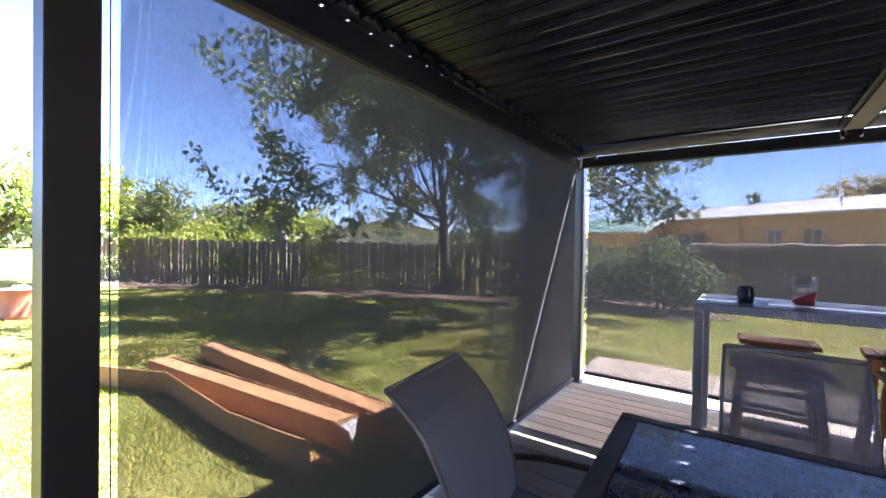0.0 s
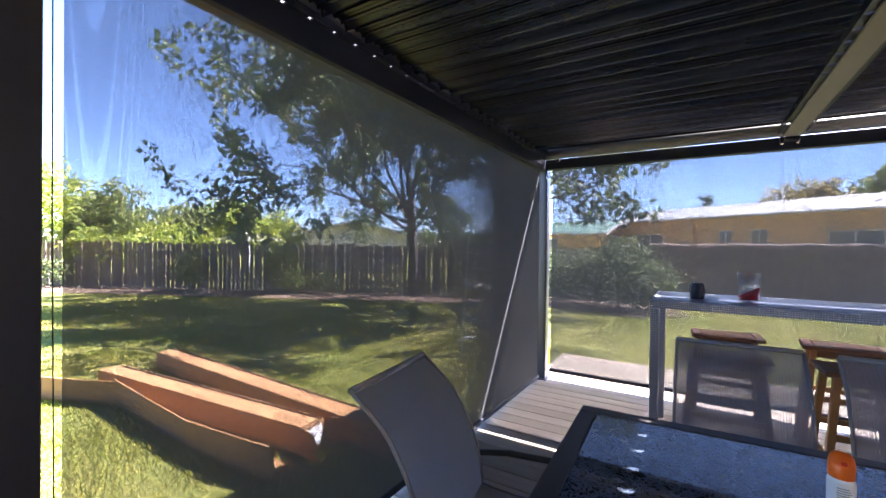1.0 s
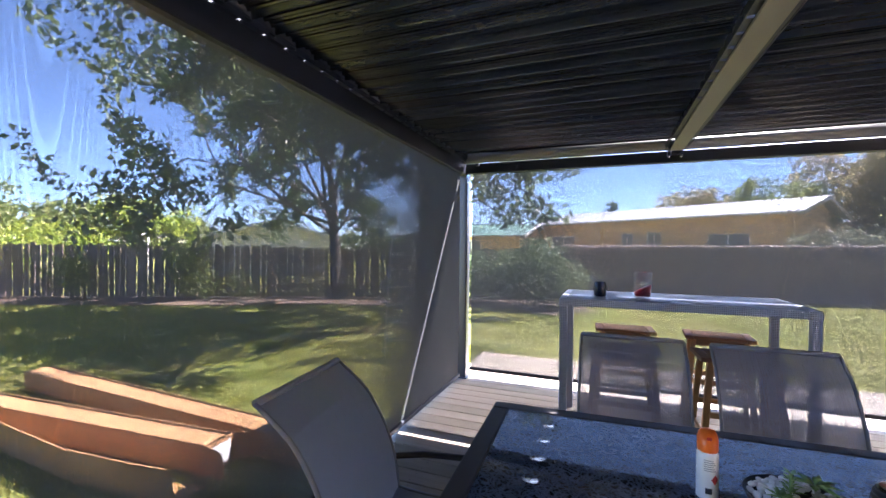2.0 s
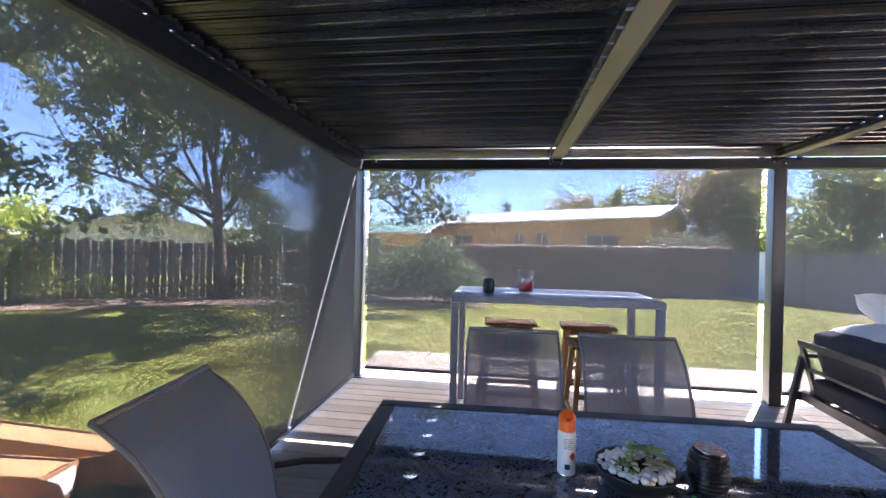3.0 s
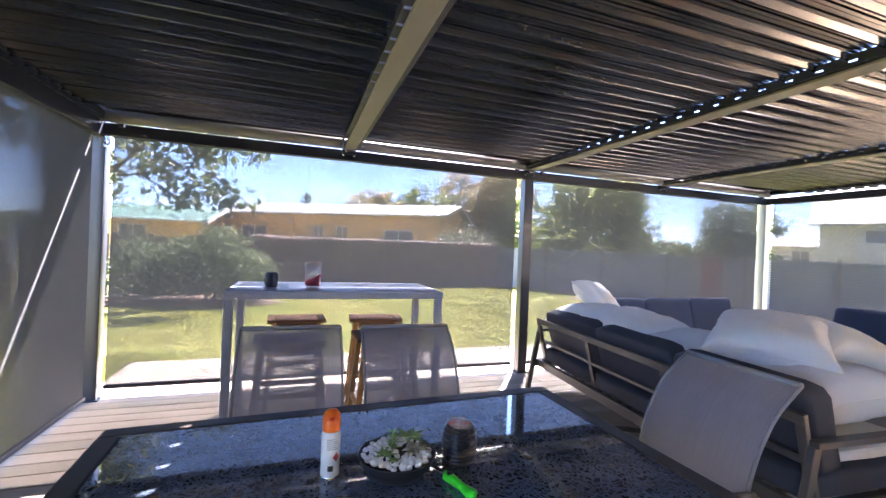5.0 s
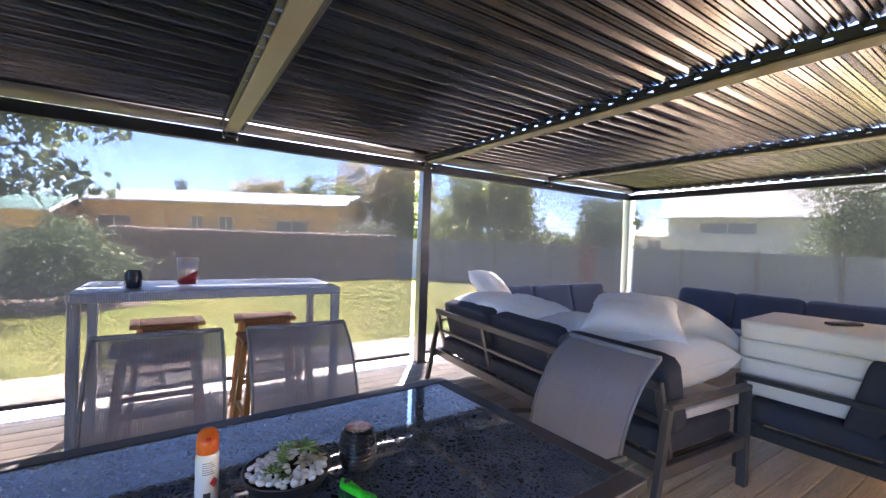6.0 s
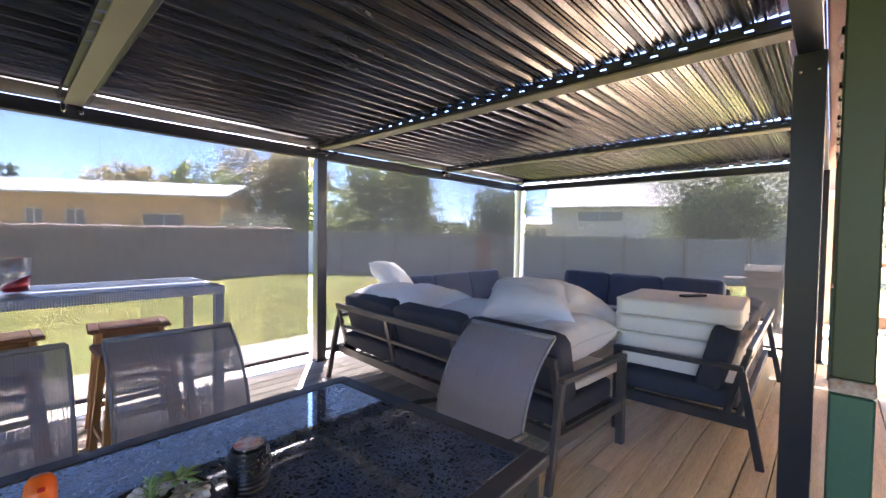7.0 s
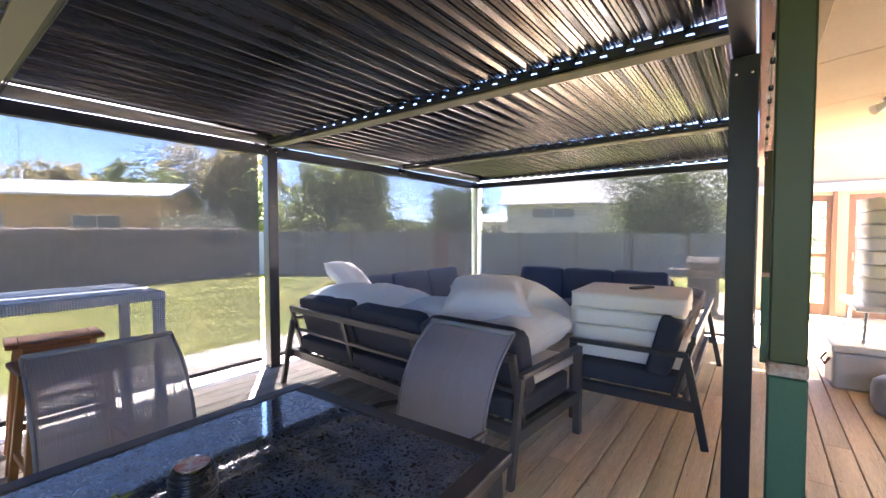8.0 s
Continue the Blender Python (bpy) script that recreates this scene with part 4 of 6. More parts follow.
def sling_chair(m, label):
    """A chair that faces -y at its own origin."""
    ch = thing("sling_chair", m, label, "chair", "sling chairs round the dining table")
    c = sling_curve()
    W = 0.245
    verts, faces = [], []
    pitch, rj = 0.0028, random.Random(3)
    n, m_ = int((2 * W + 0.020) / pitch), len(c)
    for i in range(n):          # ribs of the weave, each a flat yarn with thickness
        x = -W - 0.010 + (i + 0.5 + rj.uniform(-0.12, 0.12)) * pitch
        sag = 0.014 * (1 - (x / W) ** 2)
        for j, (y, z) in enumerate(c):
            (ya, za), (yb, zb) = c[max(0, j - 1)], c[min(m_ - 1, j + 1)]
            ln = math.hypot(yb - ya, zb - za)
            ny, nz = (za - zb) / ln * pitch * 0.10, (yb - ya) / ln * pitch * 0.10
            yy, zz = y + sag * (0.9 if j < 15 else 0), z - sag * (0 if j < 15 else 1)
            for sx, sn in ((-1, -1), (1, -1), (1, 1), (-1, 1)):
                verts.append((x + sx * pitch * 0.43, yy + sn * ny, zz + sn * nz))
            if j:
                b = len(verts) - 8
                faces += [(b + k, b + (k + 1) % 4, b + 4 + (k + 1) % 4, b + 4 + k) for k in range(4)]
    part("sling", quick_mesh("sling", verts, faces, M_SLING), None, ch, "grey open-weave sling fabric")["kind"] = "stuff"
    for s in (-1, 1):
        x = s * (W + 0.012)
        part("side_rail", tube(bmesh.new(), [(x, y, z) for y, z in c], 0.008, 8), M_CHAIRFRAME, ch)
        # arm and front leg in one bent tube, back leg apart
        arm = [(s * 0.28, -0.36, 0.0), (s * 0.28, -0.34, 0.30), (s * 0.282, -0.335, 0.48), (s * 0.284, -0.30, 0.545), (s * 0.285, -0.22, 0.565), (s * 0.282, -0.05, 0.56), (s * 0.27, 0.06, 0.545), (s * 0.258, 0.10, 0.53)]
        part("arm", tube(bmesh.new(), arm, 0.0125, 8), M_TABLEFRAME, ch, "dark metal arm")
        part("back_leg", tube(bmesh.new(), [(s * 0.258, 0.02, 0.40), (s * 0.275, 0.14, 0.2), (s * 0.28, 0.24, 0.0)], 0.0125, 8), M_CHAIRFRAME, ch)
        part("seat_strut", tube(bmesh.new(), [(s * 0.277, -0.335, 0.42), (s * 0.258, -0.33, 0.43)], 0.010, 6), M_CHAIRFRAME, ch)
    part("top_rail", tube(bmesh.new(), [(-W - 0.012, c[0][0], c[0][1]), (W + 0.012, c[0][0], c[0][1])], 0.013, 8), M_CHAIRFRAME, ch)
    part("front_rail", tube(bmesh.new(), [(-W - 0.012, c[-1][0], c[-1][1]), (W + 0.012, c[-1][0], c[-1][1])], 0.013, 8), M_CHAIRFRAME, ch)
    part("stretcher", tube(bmesh.new(), [(-0.26, 0.03, 0.39), (0.26, 0.03, 0.39)], 0.011, 8), M_CHAIRFRAME, ch)
    return ch
c1 = sling_chair(pose(0.615, 2.83, 0, 0, 0, 0), "grey sling chair with dark frame beside the bar table")
copy_thing(c1, pose(1.24, 2.80, 0, 0, 0, -1))
c3 = copy_thing(c1, pose(-0.22, 1.92, 0, 0, 0, 97))
tagged(c3, "grey sling chair pulled to the table end by the mesh screen")
c4 = copy_thing(c1, pose(2.16, 2.06, 0, 0, 0, -92))
tagged(c4, "grey sling chair at the table end in front of the sofa")

# ---- bar table and stools ----
BX0, BX1, BY0, BY1, BZ = 0.165, 1.725, 3.83, 4.56, 1.045
bt = thing("bar_table", pose(0, 0, 0), "grey wicker bar table with a smoked glass top", "table")
part("glass_top", bbox(BX0 + 0.05, BX1 - 0.05, BY0 + 0.05, BY1 - 0.05, BZ - 0.007, BZ + 0.001, 0.002, 1), M_BARGLASS, bt, "smoked blue-grey glass")
for a, b, c, e in ((BX0, BX1, BY0, BY0 + 0.05), (BX0, BX1, BY1 - 0.05, BY1), (BX0, BX0 + 0.05, BY0 + 0.05, BY1 - 0.05), (BX1 - 0.05, BX1, BY0 + 0.05, BY1 - 0.05)):
    part("woven_apron", bbox(a, b, c, e, BZ - 0.055, BZ, 0.008, 2), M_WICKER, bt)
for x in (BX0 + 0.032, BX1 - 0.032):
    for y in (BY0 + 0.032, BY1 - 0.032):
        part("leg", bbox(x - 0.028, x + 0.028, y - 0.028, y + 0.028, 0, BZ - 0.056, 0.008, 2), M_WICKER, bt)

def bar_stool(m, label):
    st = thing("bar_stool", m, label, "stool", "teak stools at the bar table")
    H, L, D = 0.75, 0.46, 0.30
    for s in (-1, 1):
        part("end_rail", bbox(s * (L / 2 - 0.03) - 0.03, s * (L / 2 - 0.03) + 0.03, -D / 2, D / 2, H - 0.028, H, 0.005, 1), M_TEAK, st)
    sl_w = (D - 0.011 * 6) / 6
    slat = finish("slat", bbox(-L / 2 + 0.061, L / 2 - 0.061, 0, sl_w, H - 0.022, H - 0.001, 0.003, 1), M_TEAK)
    for i in range(6):
        part("slat", slat, M_TEAK, st, "", pose(0, -D / 2 + 0.006 + i * (sl_w + 0.011), 0))
    for s in (-1, 1):
        part("seat_apron", bbox(-L / 2 + 0.05, L / 2 - 0.05, s * (D / 2 - 0.035) - 0.011, s * (D / 2 - 0.035) + 0.011, H - 0.075, H - 0.029, 0.003, 1), M_TEAK, st)
        for q in (-1, 1):
            part("leg", bar((s * (L / 2 - 0.06), q * (D / 2 - 0.035), H - 0.029), (s * (L / 2 + 0.0), q * (D / 2 + 0.02), 0), 0.036, 0.036, (0, 1, 0), 0.004), M_TEAK_L, st)
        part("end_stretcher", bar((s * (L / 2 - 0.022), -D / 2 + 0.0, 0.27), (s * (L / 2 - 0.022), D / 2 - 0.0, 0.27), 0.02, 0.035), M_TEAK_L, st)
        part("side_stretcher", bar((-L / 2 + 0.03, s * (D / 2 - 0.012), 0.4), (L / 2 - 0.03, s * (D / 2 - 0.012), 0.4), 0.02, 0.035), M_TEAK_L, st)
    return st
b1_ = bar_stool(pose(0.64, 4.50, 0, 0, 0, 2), "oiled teak slatted bar stool tucked under the bar table")
copy_thing(b1_, pose(1.31, 4.47, 0, 0, 0, -5))
copy_thing(b1_, pose(0.60, 3.72, 0, 0, 0, 0))
copy_thing(b1_, pose(1.26, 3.76, 0, 0, 0, 2))

# things on the bar table
vt = thing("votive_holder", pose(0.446, 4.12, BZ + 0.001), "dark blue ribbed glass votive holder on the bar table", "candle holder")
prof = []
for i in range(25):
    t = i / 24
    r = 0.036 + 0.013 * math.sin(math.pi * (0.15 + 0.8 * t)) + (0.0012 if i % 2 else 0)
    prof.append((r, 0.11 * t))
part("body", lathe([(0, 0)] + prof + [(prof[-1][0] - 0.004, 0.109), (0.034, 0.05), (0, 0.03)], 24), M_BLUEGL, vt)
gj = thing("glass_candle_jar", pose(0.745, 4.10, BZ + 0.001) @ Matrix.Scale(1.2, 4), "clear glass jar with slanting red wax on the bar table", "candle jar")
part("jar", lathe([(0, 0), (0.044, 0.0), (0.050, 0.008), (0.056, 0.08), (0.060, 0.165), (0.057, 0.165), (0.053, 0.08), (0.046, 0.014), (0, 0.012)], 28), M_CLEAR, gj)
wx = lathe([(0, 0.014), (0.045, 0.0145), (0.0505, 0.05), (0, 0.052)], 24)
for v in wx.verts:
    if v.co.z > 0.03:
        v.co.z += v.co.x * 0.55 + 0.01
part("wax", wx, M_RED, gj, "red wax set at a slant")
part("wick", tube(bmesh.new(), [(0, 0, 0.06), (0.002, 0, 0.08)], 0.0015, 5), M_BLACKP, gj)

# ---- things on the dining table ----
sc = thing("spray_can", pose(0.737, 1.945, TZ + 0.0005) @ Matrix.Diagonal((1.02, 1.02, 0.90, 1)), "white spray can with an orange cap", "spray can")
part("body", lathe([(0, 0), (0.024, 0.0), (0.0255, 0.004), (0.0255, 0.135), (0.023, 0.148), (0, 0.149)], 28), M_CAN, sc)
part("base_rim", lathe([(0.0258, 0.0015), (0.0266, 0.003), (0.0266, 0.007), (0.0258, 0.009)], 28), M_STEEL, sc)
cp = lathe([(0.0235, 0.146), (0.0245, 0.150), (0.0245, 0.180), (0.022, 0.196), (0.016, 0.206), (0.0, 0.208)], 28)
for v in cp.verts:
    if v.co.z > 0.19 and v.co.y < -0.004:
        v.co.z -= 0.012
part("cap", cp, M_ORCAP, sc, "orange plastic cap")
part("nozzle_slot", bbox(-0.006, 0.006, -0.0225, -0.018, 0.172, 0.192, 0.002, 1), M_RED, sc)
def can_mark(a0, a1, z0, z1, mt, name, diamond=False):
    bm = bmesh.new()
    n = 6
    for i in range(n):
        u0, u1 = i / n, (i + 1) / n
        t0, t1 = a0 + (a1 - a0) * u0, a0 + (a1 - a0) * u1
        h0 = (1 - abs(2 * u0 - 1)) if diamond else 1
        h1 = (1 - abs(2 * u1 - 1)) if diamond else 1
        zc, hz = (z0 + z1) / 2, (z1 - z0) / 2
        pts = [(t0, zc - hz * h0), (t1, zc - hz * h1), (t1, zc + hz * h1), (t0, zc + hz * h0)]
        vs = [bm.verts.new((0.0258 * math.sin(t), -0.0258 * math.cos(t), z)) for t, z in pts]
        bm.faces.new(vs)
    bmesh.ops.remove_doubles(bm, verts=bm.verts[:], dist=1e-6)
    part(name, bm, mt, sc)
can_mark(0.15, 0.95, 0.055, 0.085, M_REDINK, "hazard_mark", True)
can_mark(-0.35, 0.25, 0.028, 0.045, M_INK, "label_block")
for i in range(6):
    can_mark(-0.5, 0.6 - 0.12 * (i % 3), 0.094 + i * 0.006, 0.0965 + i * 0.006, M_GREYINK, "print_bar")

pb = thing("succulent_bowl", pose(0.919, 1.905, TZ + 0.0005) @ Matrix.Scale(0.95, 4), "black bowl of succulents and white pebbles", "plant bowl")
part("bowl", lathe([(0, 0), (0.062, 0.0), (0.085, 0.012), (0.107, 0.042), (0.114, 0.064), (0.117, 0.067), (0.113, 0.069), (0.106, 0.055), (0.09, 0.045), (0, 0.043)], 40), M_BOWL, pb)
part("soil", lathe([(0.1005, 0.048), (0.06, 0.056), (0, 0.058)], 24), M_SOIL, pb)
peb = []
rng = random.Random(11)
for k in range(3):
    bm = bmesh.new()
    bmesh.ops.create_icosphere(bm, subdivisions=2, radius=0.0115)
    for v in bm.verts:
        v.co = Vector((v.co.x * 1.15, v.co.y * 0.95, v.co.z * 0.75)) * (1 + 0.22 * noise.noise(v.co * 90 + Vector((k, 0, 0))))
    for f in bm.faces:
        f.smooth = True
    peb.append(finish("pebble", bm, M_PEBBLE))
laid = []
for i in range(900):
    a, q = rng.uniform(0, 6.283), 0.100 * math.sqrt(rng.random())
    px, py = q * math.cos(a), q * math.sin(a)
    if math.hypot(px - 0.03, py - 0.012) < 0.032 or any(math.hypot(px - u, py - v) < 0.0165 for u, v in laid):
        continue
    laid.append((px, py))
    part("pebble", peb[rng.randrange(3)], M_PEBBLE, pb, "", pose(px, py, 0.062 + 0.007 * rng.random() + 0.006 * (1 - q / 0.1), rng.uniform(0, 30), rng.uniform(0, 30), rng.uniform(0, 360)) @ Matrix.Scale(rng.uniform(0.75, 1.05), 4))
def rosette(cx, cy, cz, n, ln, wd, lift, mt, name, seed):
    """A whorl of fleshy pointed leaves."""
    r = random.Random(seed)
    bm = bmesh.new()
    for i in range(n):
        a, t = i * 2.4 + r.uniform(-0.2, 0.2), i / n
        l = ln * (0.6 + 0.4 * t) * r.uniform(0.85, 1.1)
        el = lift * (1.15 - 0.8 * t)
        d = Vector((math.cos(a) * math.cos(el), math.sin(a) * math.cos(el), math.sin(el)))
        sd = Vector((-math.sin(a), math.cos(a), 0)) * wd
        up = d.cross(sd).normalized() * wd * 0.35
        o = Vector((cx, cy, cz))
        pts = [o, o + d * l * 0.45 + sd, o + d * l * 0.45 - sd, o + d * l * 0.5 - up * 1.2, o + d * l * 0.5 + up, o + d * l + Vector((0, 0, -0.12 * l))]
        v = [bm.verts.new(p) for p in pts]
        for q in ((0, 1, 4), (0, 4, 2), (0, 3, 1), (0, 2, 3), (1, 5, 4), (4, 5, 2), (1, 3, 5), (3, 2, 5)):
            bm.faces.new([v[j] for j in q]).smooth = True
    part(name, bm, mt, pb)
for i in range(4):
    rosette(-0.012, 0.01, 0.075 + i * 0.016, 7, 0.045 - i * 0.005, 0.0045, 0.6, M_SUCC, "upright_succulent", i)
part("stem", tube(bmesh.new(), [(-0.012, 0.01, 0.055), (-0.012, 0.01, 0.125)], 0.004, 6), M_SUCC, pb)
rosette(-0.045, -0.035, 0.078, 14, 0.045, 0.007, 0.7, M_SUCC, "pale_succulent", 8)
rosette(-0.025, -0.062, 0.072, 9, 0.03, 0.006, 0.7, M_SUCC, "pale_succulent", 9)
rosette(0.045, 0.03, 0.095, 11, 0.075, 0.011, 0.45, M_SUCC, "broad_succulent", 10)
rosette(0.05, -0.02, 0.082, 9, 0.06, 0.014, 0.25, M_SUCC_D, "withered_succulent", 12)

cj = thing("ribbed_candle", pose(1.124, 1.935, TZ + 0.0005) @ Matrix.Diagonal((0.97, 0.97, 0.88, 1)), "black ribbed ceramic candle jar with glass rim", "candle jar")
prof = [(0, 0), (0.038, 0)]
for i in range(57):
    t = i / 56
    prof.append((0.040 + 0.014 * math.sin(math.pi * (0.12 + 0.72 * t)) + 0.0022 * math.sin(i * 2 * math.pi / 7), 0.003 + 0.118 * t))
prof += [(0.042, 0.122), (0.040, 0.116), (0.041, 0.09), (0, 0.09)]
part("jar", lathe(prof, 32), M_BLACKC, cj)
part("glass_rim", lathe([(0.0405, 0.118), (0.046, 0.121), (0.047, 0.130), (0.045, 0.138), (0.042, 0.138), (0.040, 0.128), (0.0395, 0.12)], 32), M_CLEAR, cj, "clear glass rim")
part("wax", lathe([(0.0385, 0.129), (0.02, 0.1305), (0, 0.130)], 24), M_PINKWAX, cj, "pinkish wax")
lt = thing("gas_lighter", pose(1.068, 1.79, TZ + 0.0005, 0, 0, 108), "lime green gas lighter with a black nozzle", "lighter")
bm = bmesh.new()
sec = []
for i in range(15):
    t = i / 14
    w = 0.0155 + 0.0065 * math.cos(t * 2 * math.pi) * (1 if t < 0.5 else 0.45)
    w *= min(1, math.sqrt(max(0.05, 1 - (2 * t - 1) ** 8)))
    sec.append([bm.verts.new((-0.065 + 0.13 * t, w * math.cos(a), 0.012 + 0.012 * math.sin(a))) for a in [k * math.pi / 5 for k in range(10)]])
for a, b in zip(sec, sec[1:]):
    for j in range(10):
        bm.faces.new((a[j], a[(j + 1) % 10], b[(j + 1) % 10], b[j])).smooth = True
bm.faces.new(sec[0][::-1]), bm.faces.new(sec[-1])
part("handle", bm, M_LIME, lt)
part("trigger", lathe([(0, 0.027), (0.008, 0.027), (0.009, 0.02), (0.009, 0.012), (0, 0.012)], 14), M_BLACKP, lt, "black trigger", pose(0.042, 0, 0))
part("nozzle", tube(bmesh.new(), [(0.064, 0, 0.012), (0.10, 0.0, 0.012), (0.15, 0.0, 0.008)], [0.006, 0.005, 0.004], 8), M_BLACKP, lt, "black metal nozzle")

# ---- lounge sofas ----
def sofa(m, L, D, label, frame_m, cush_m, seats, backs=True, seat_cush=True):
    """A metal-framed outdoor sofa; its back line is y = 0, it faces +y and runs along x from 0 to L."""
    s = thing("sofa", m, label, "sofa", "outdoor sofas of the lounge")
    t = 0.035
    for x in (t / 2, L - t / 2):
        e = part("arm_frame", bar((x, 0.10, 0.60), (x, D - 0.0, 0.60), 0.05, 0.03), frame_m, s)
        part("front_leg", bar((x, D - 0.026, 0.584), (x, D - 0.026, 0.0), 0.05, 0.05, (0, 1, 0)), frame_m, s)
        part("back_leg", bar((x, 0.11, 0.585), (x, 0.0, 0.0), 0.035, 0.045, (0, 1, 0)), frame_m, s)
        part("side_rail", bar((x, 0.06, 0.27), (x, D - 0.053, 0.27), 0.035, 0.07), frame_m, s)
    for y in (0.12, D - 0.06):
        part("seat_rail", bar((t, y, 0.27), (L - t, y, 0.27), 0.04, 0.07), frame_m, s)
    n = seats
    for i in range(int(L / 0.12)):
        x = 0.08 + i * (L - 0.16) / (int(L / 0.12) - 1)
        part("seat_slat", bar((x, 0.14, 0.285), (x, D - 0.08, 0.285), 0.03, 0.012, bev=0), frame_m, s)
    # back: leaning ladder of rails and stiles
    def bk(h):
        return (0.19 - (h - 0.27) * 0.26, h)
    for h, w in ((0.33, 0.05), (0.50, 0.025), (0.70, 0.05)):
        y, z = bk(h)
        part("back_rail", bar((t, y, z), (L - t, y, z), 0.03, w), frame_m, s)
    for i in range(n + 1):
        x = t + 0.02 + i * (L - 2 * t - 0.04) / n
        part("back_stile", bar((x, *bk(0.24)), (x, *bk(0.725)), 0.045, 0.028, (0, 1, 0)), frame_m, s)
    part("back_panel", bar((t + 0.02, 0.195, 0.30), (t + 0.02, 0.095, 0.68), 0.004, 0.02, (0, 1, 0), 0), frame_m, s)
    w = (L - 2 * t - 0.04) / n
    for i in range(n):
        x = t + 0.02 + (i + 0.5) * w
        if seat_cush:
            part("seat_cushion", soft_box(w - 0.012, D - 0.16, 0.15, 0.2, 0.12, 0.003, i, 7), cush_m, s, "", pose(x, D / 2 + 0.055, 0.372))
        if backs:
            part("back_cushion", soft_box(w - 0.012, 0.16, 0.44, 0.22, 0.0, 0.004, i + 5, 7), cush_m, s, "", pose(x, 0.255, 0.605, 15, 0, 0))
    return s
# back towards the dining table
sA = sofa(pose(2.87, 4.42, 0, 0, 0, -94), 2.52, 0.90, "metal sofa with painted taupe reflection and charcoal cushions, back to the dining table", M_SOFAFR_T, M_NAVY, 3)
for i in range(2):
    part("label_tag", bbox(0.55 + 0.8 * i, 0.60 + 0.8 * i, 0.152, 0.154, 0.385, 0.392), M_LABEL, sA)
sB = sofa(pose(3.80, 1.12, 0, 0, 0, 1.5), 2.14, 0.88, "charcoal metal sofa with black cushions under a cushion stack", M_SOFAFR, M_NAVY, 3)
sC = sofa(pose(6.86, 1.70, 0, 0, 0, 91) @ Matrix.Diagonal((1, 1, 1.09, 1)), 2.16, 0.86, "metal sofa with slate blue cushions by the end screen", M_SOFAFR, M_BLUE, 3)
sD = sofa(pose(5.92, 4.80, 0, 0, 0, 180) @ Matrix.Diagonal((1, 1, 1.09, 1)), 2.2, 0.86, "metal sofa with slate blue cushions by the back screen", M_SOFAFR, M_BLUE, 3)

# ---- loose cushions ----
def box_cushion(m, sx, sy, sz, label, seed, mt=None):
    c = thing("seat_pad", m, label, "cushion", "cream canvas seat pads")
    part("cover", soft_box(sx, sy, sz, 0.22, 0.06, 0.004, seed, 9), mt or M_CREAM, c)
    for z in (-0.5, 0.5):
        hx, hy = sx / 2 - 0.012, sy / 2 - 0.012
        pts, r = [], 0.03
        for ax, ay, a0 in ((1, 1, 0), (-1, 1, 90), (-1, -1, 180), (1, -1, 270)):
            for k in range(4):
                a = radians(a0 + k * 30)
                pts.append((ax * (hx - r) + r * math.cos(a), ay * (hy - r) + r * math.sin(a), z * sz * 0.80))
        pts.append(pts[0])
        part("piping", tube(bmesh.new(), pts, 0.005, 5, False), mt or M_CREAM, c)
    return c
zs = 0.455
for i, (dx, dy, h) in enumerate(((0.02, 0.0, 0.125), (0.0, -0.01, 0.125), (0.015, 0.01, 0.125), (-0.01, 0.0, 0.125))):
    box_cushion(pose(4.30 + dx, 1.67 + dy, zs + h / 2, 0, 0, 1.5 + (i - 1) * 1.1), 0.78, 0.80, h + 0.006, "cream canvas seat pad in a stack on the sofa", i)
    zs += h
ph = thing("tv_remote", pose(4.27, 1.60, zs + 0.008, 0, 0, 62), "black handset lying on the cushion stack", "handset")
part("body", bbox(-0.03, 0.03, -0.11, 0.11, 0, 0.018, 0.006, 2), M_BLACKP, ph)
part("keypad", bbox(-0.022, 0.022, -0.09, 0.06, 0.0182, 0.0195), M_INK, ph)

def pillow_mesh(sx, sy, sz, seed):
    """A stuffed pillow: thin pinched seam, plump middle, drawn-in sides and puckers towards the corners."""
    bm = bmesh.new()
    n = 34
    off = Vector((seed * 5.1, seed * 2.3, 0))
    grids = []
    for side in (1, -1):
        g = []
        for i in range(n + 1):
            row_ = []
            for j in range(n + 1):
                u, v = 2 * i / n - 1, 2 * j / n - 1
                u, v = math.sin(u * 1.5708), math.sin(v * 1.5708)
                h = max(0.0, (1 - abs(u) ** 4.5) * (1 - abs(v) ** 4.5)) ** 0.5
                p = Vector((u * sx / 2 * (1 - 0.10 * (1 - v * v)), v * sy / 2 * (1 - 0.10 * (1 - u * u)), side * h * sz / 2))
                edge = 1 - h
                fold = noise.noise(Vector((math.atan2(v, u) * 4.2, edge * 1.3, seed))) * 0.030 * edge * (1 if h > 0.02 else 0.3)
                p += Vector((0, 0, 1)) * (fold * side + 0.014 * noise.noise(p * 5 + off) + 0.008 * noise.noise(p * 13 + off) + 0.006 * (abs(noise.noise(p * 11 + off)) - 0.2) * (1 if h > 0.02 else 0))
                p.z += -0.10 * sz * (u * u + v * v) * 0.5
                row_.append(bm.verts.new(p))
            g.append(row_)
        grids.append(g)
        for i in range(n):
            for j in range(n):
                bm.faces.new((g[i][j], g[i + 1][j], g[i + 1][j + 1], g[i][j + 1])).smooth = True
    bmesh.ops.remove_doubles(bm, verts=bm.verts[:], dist=0.0035)
    return bm

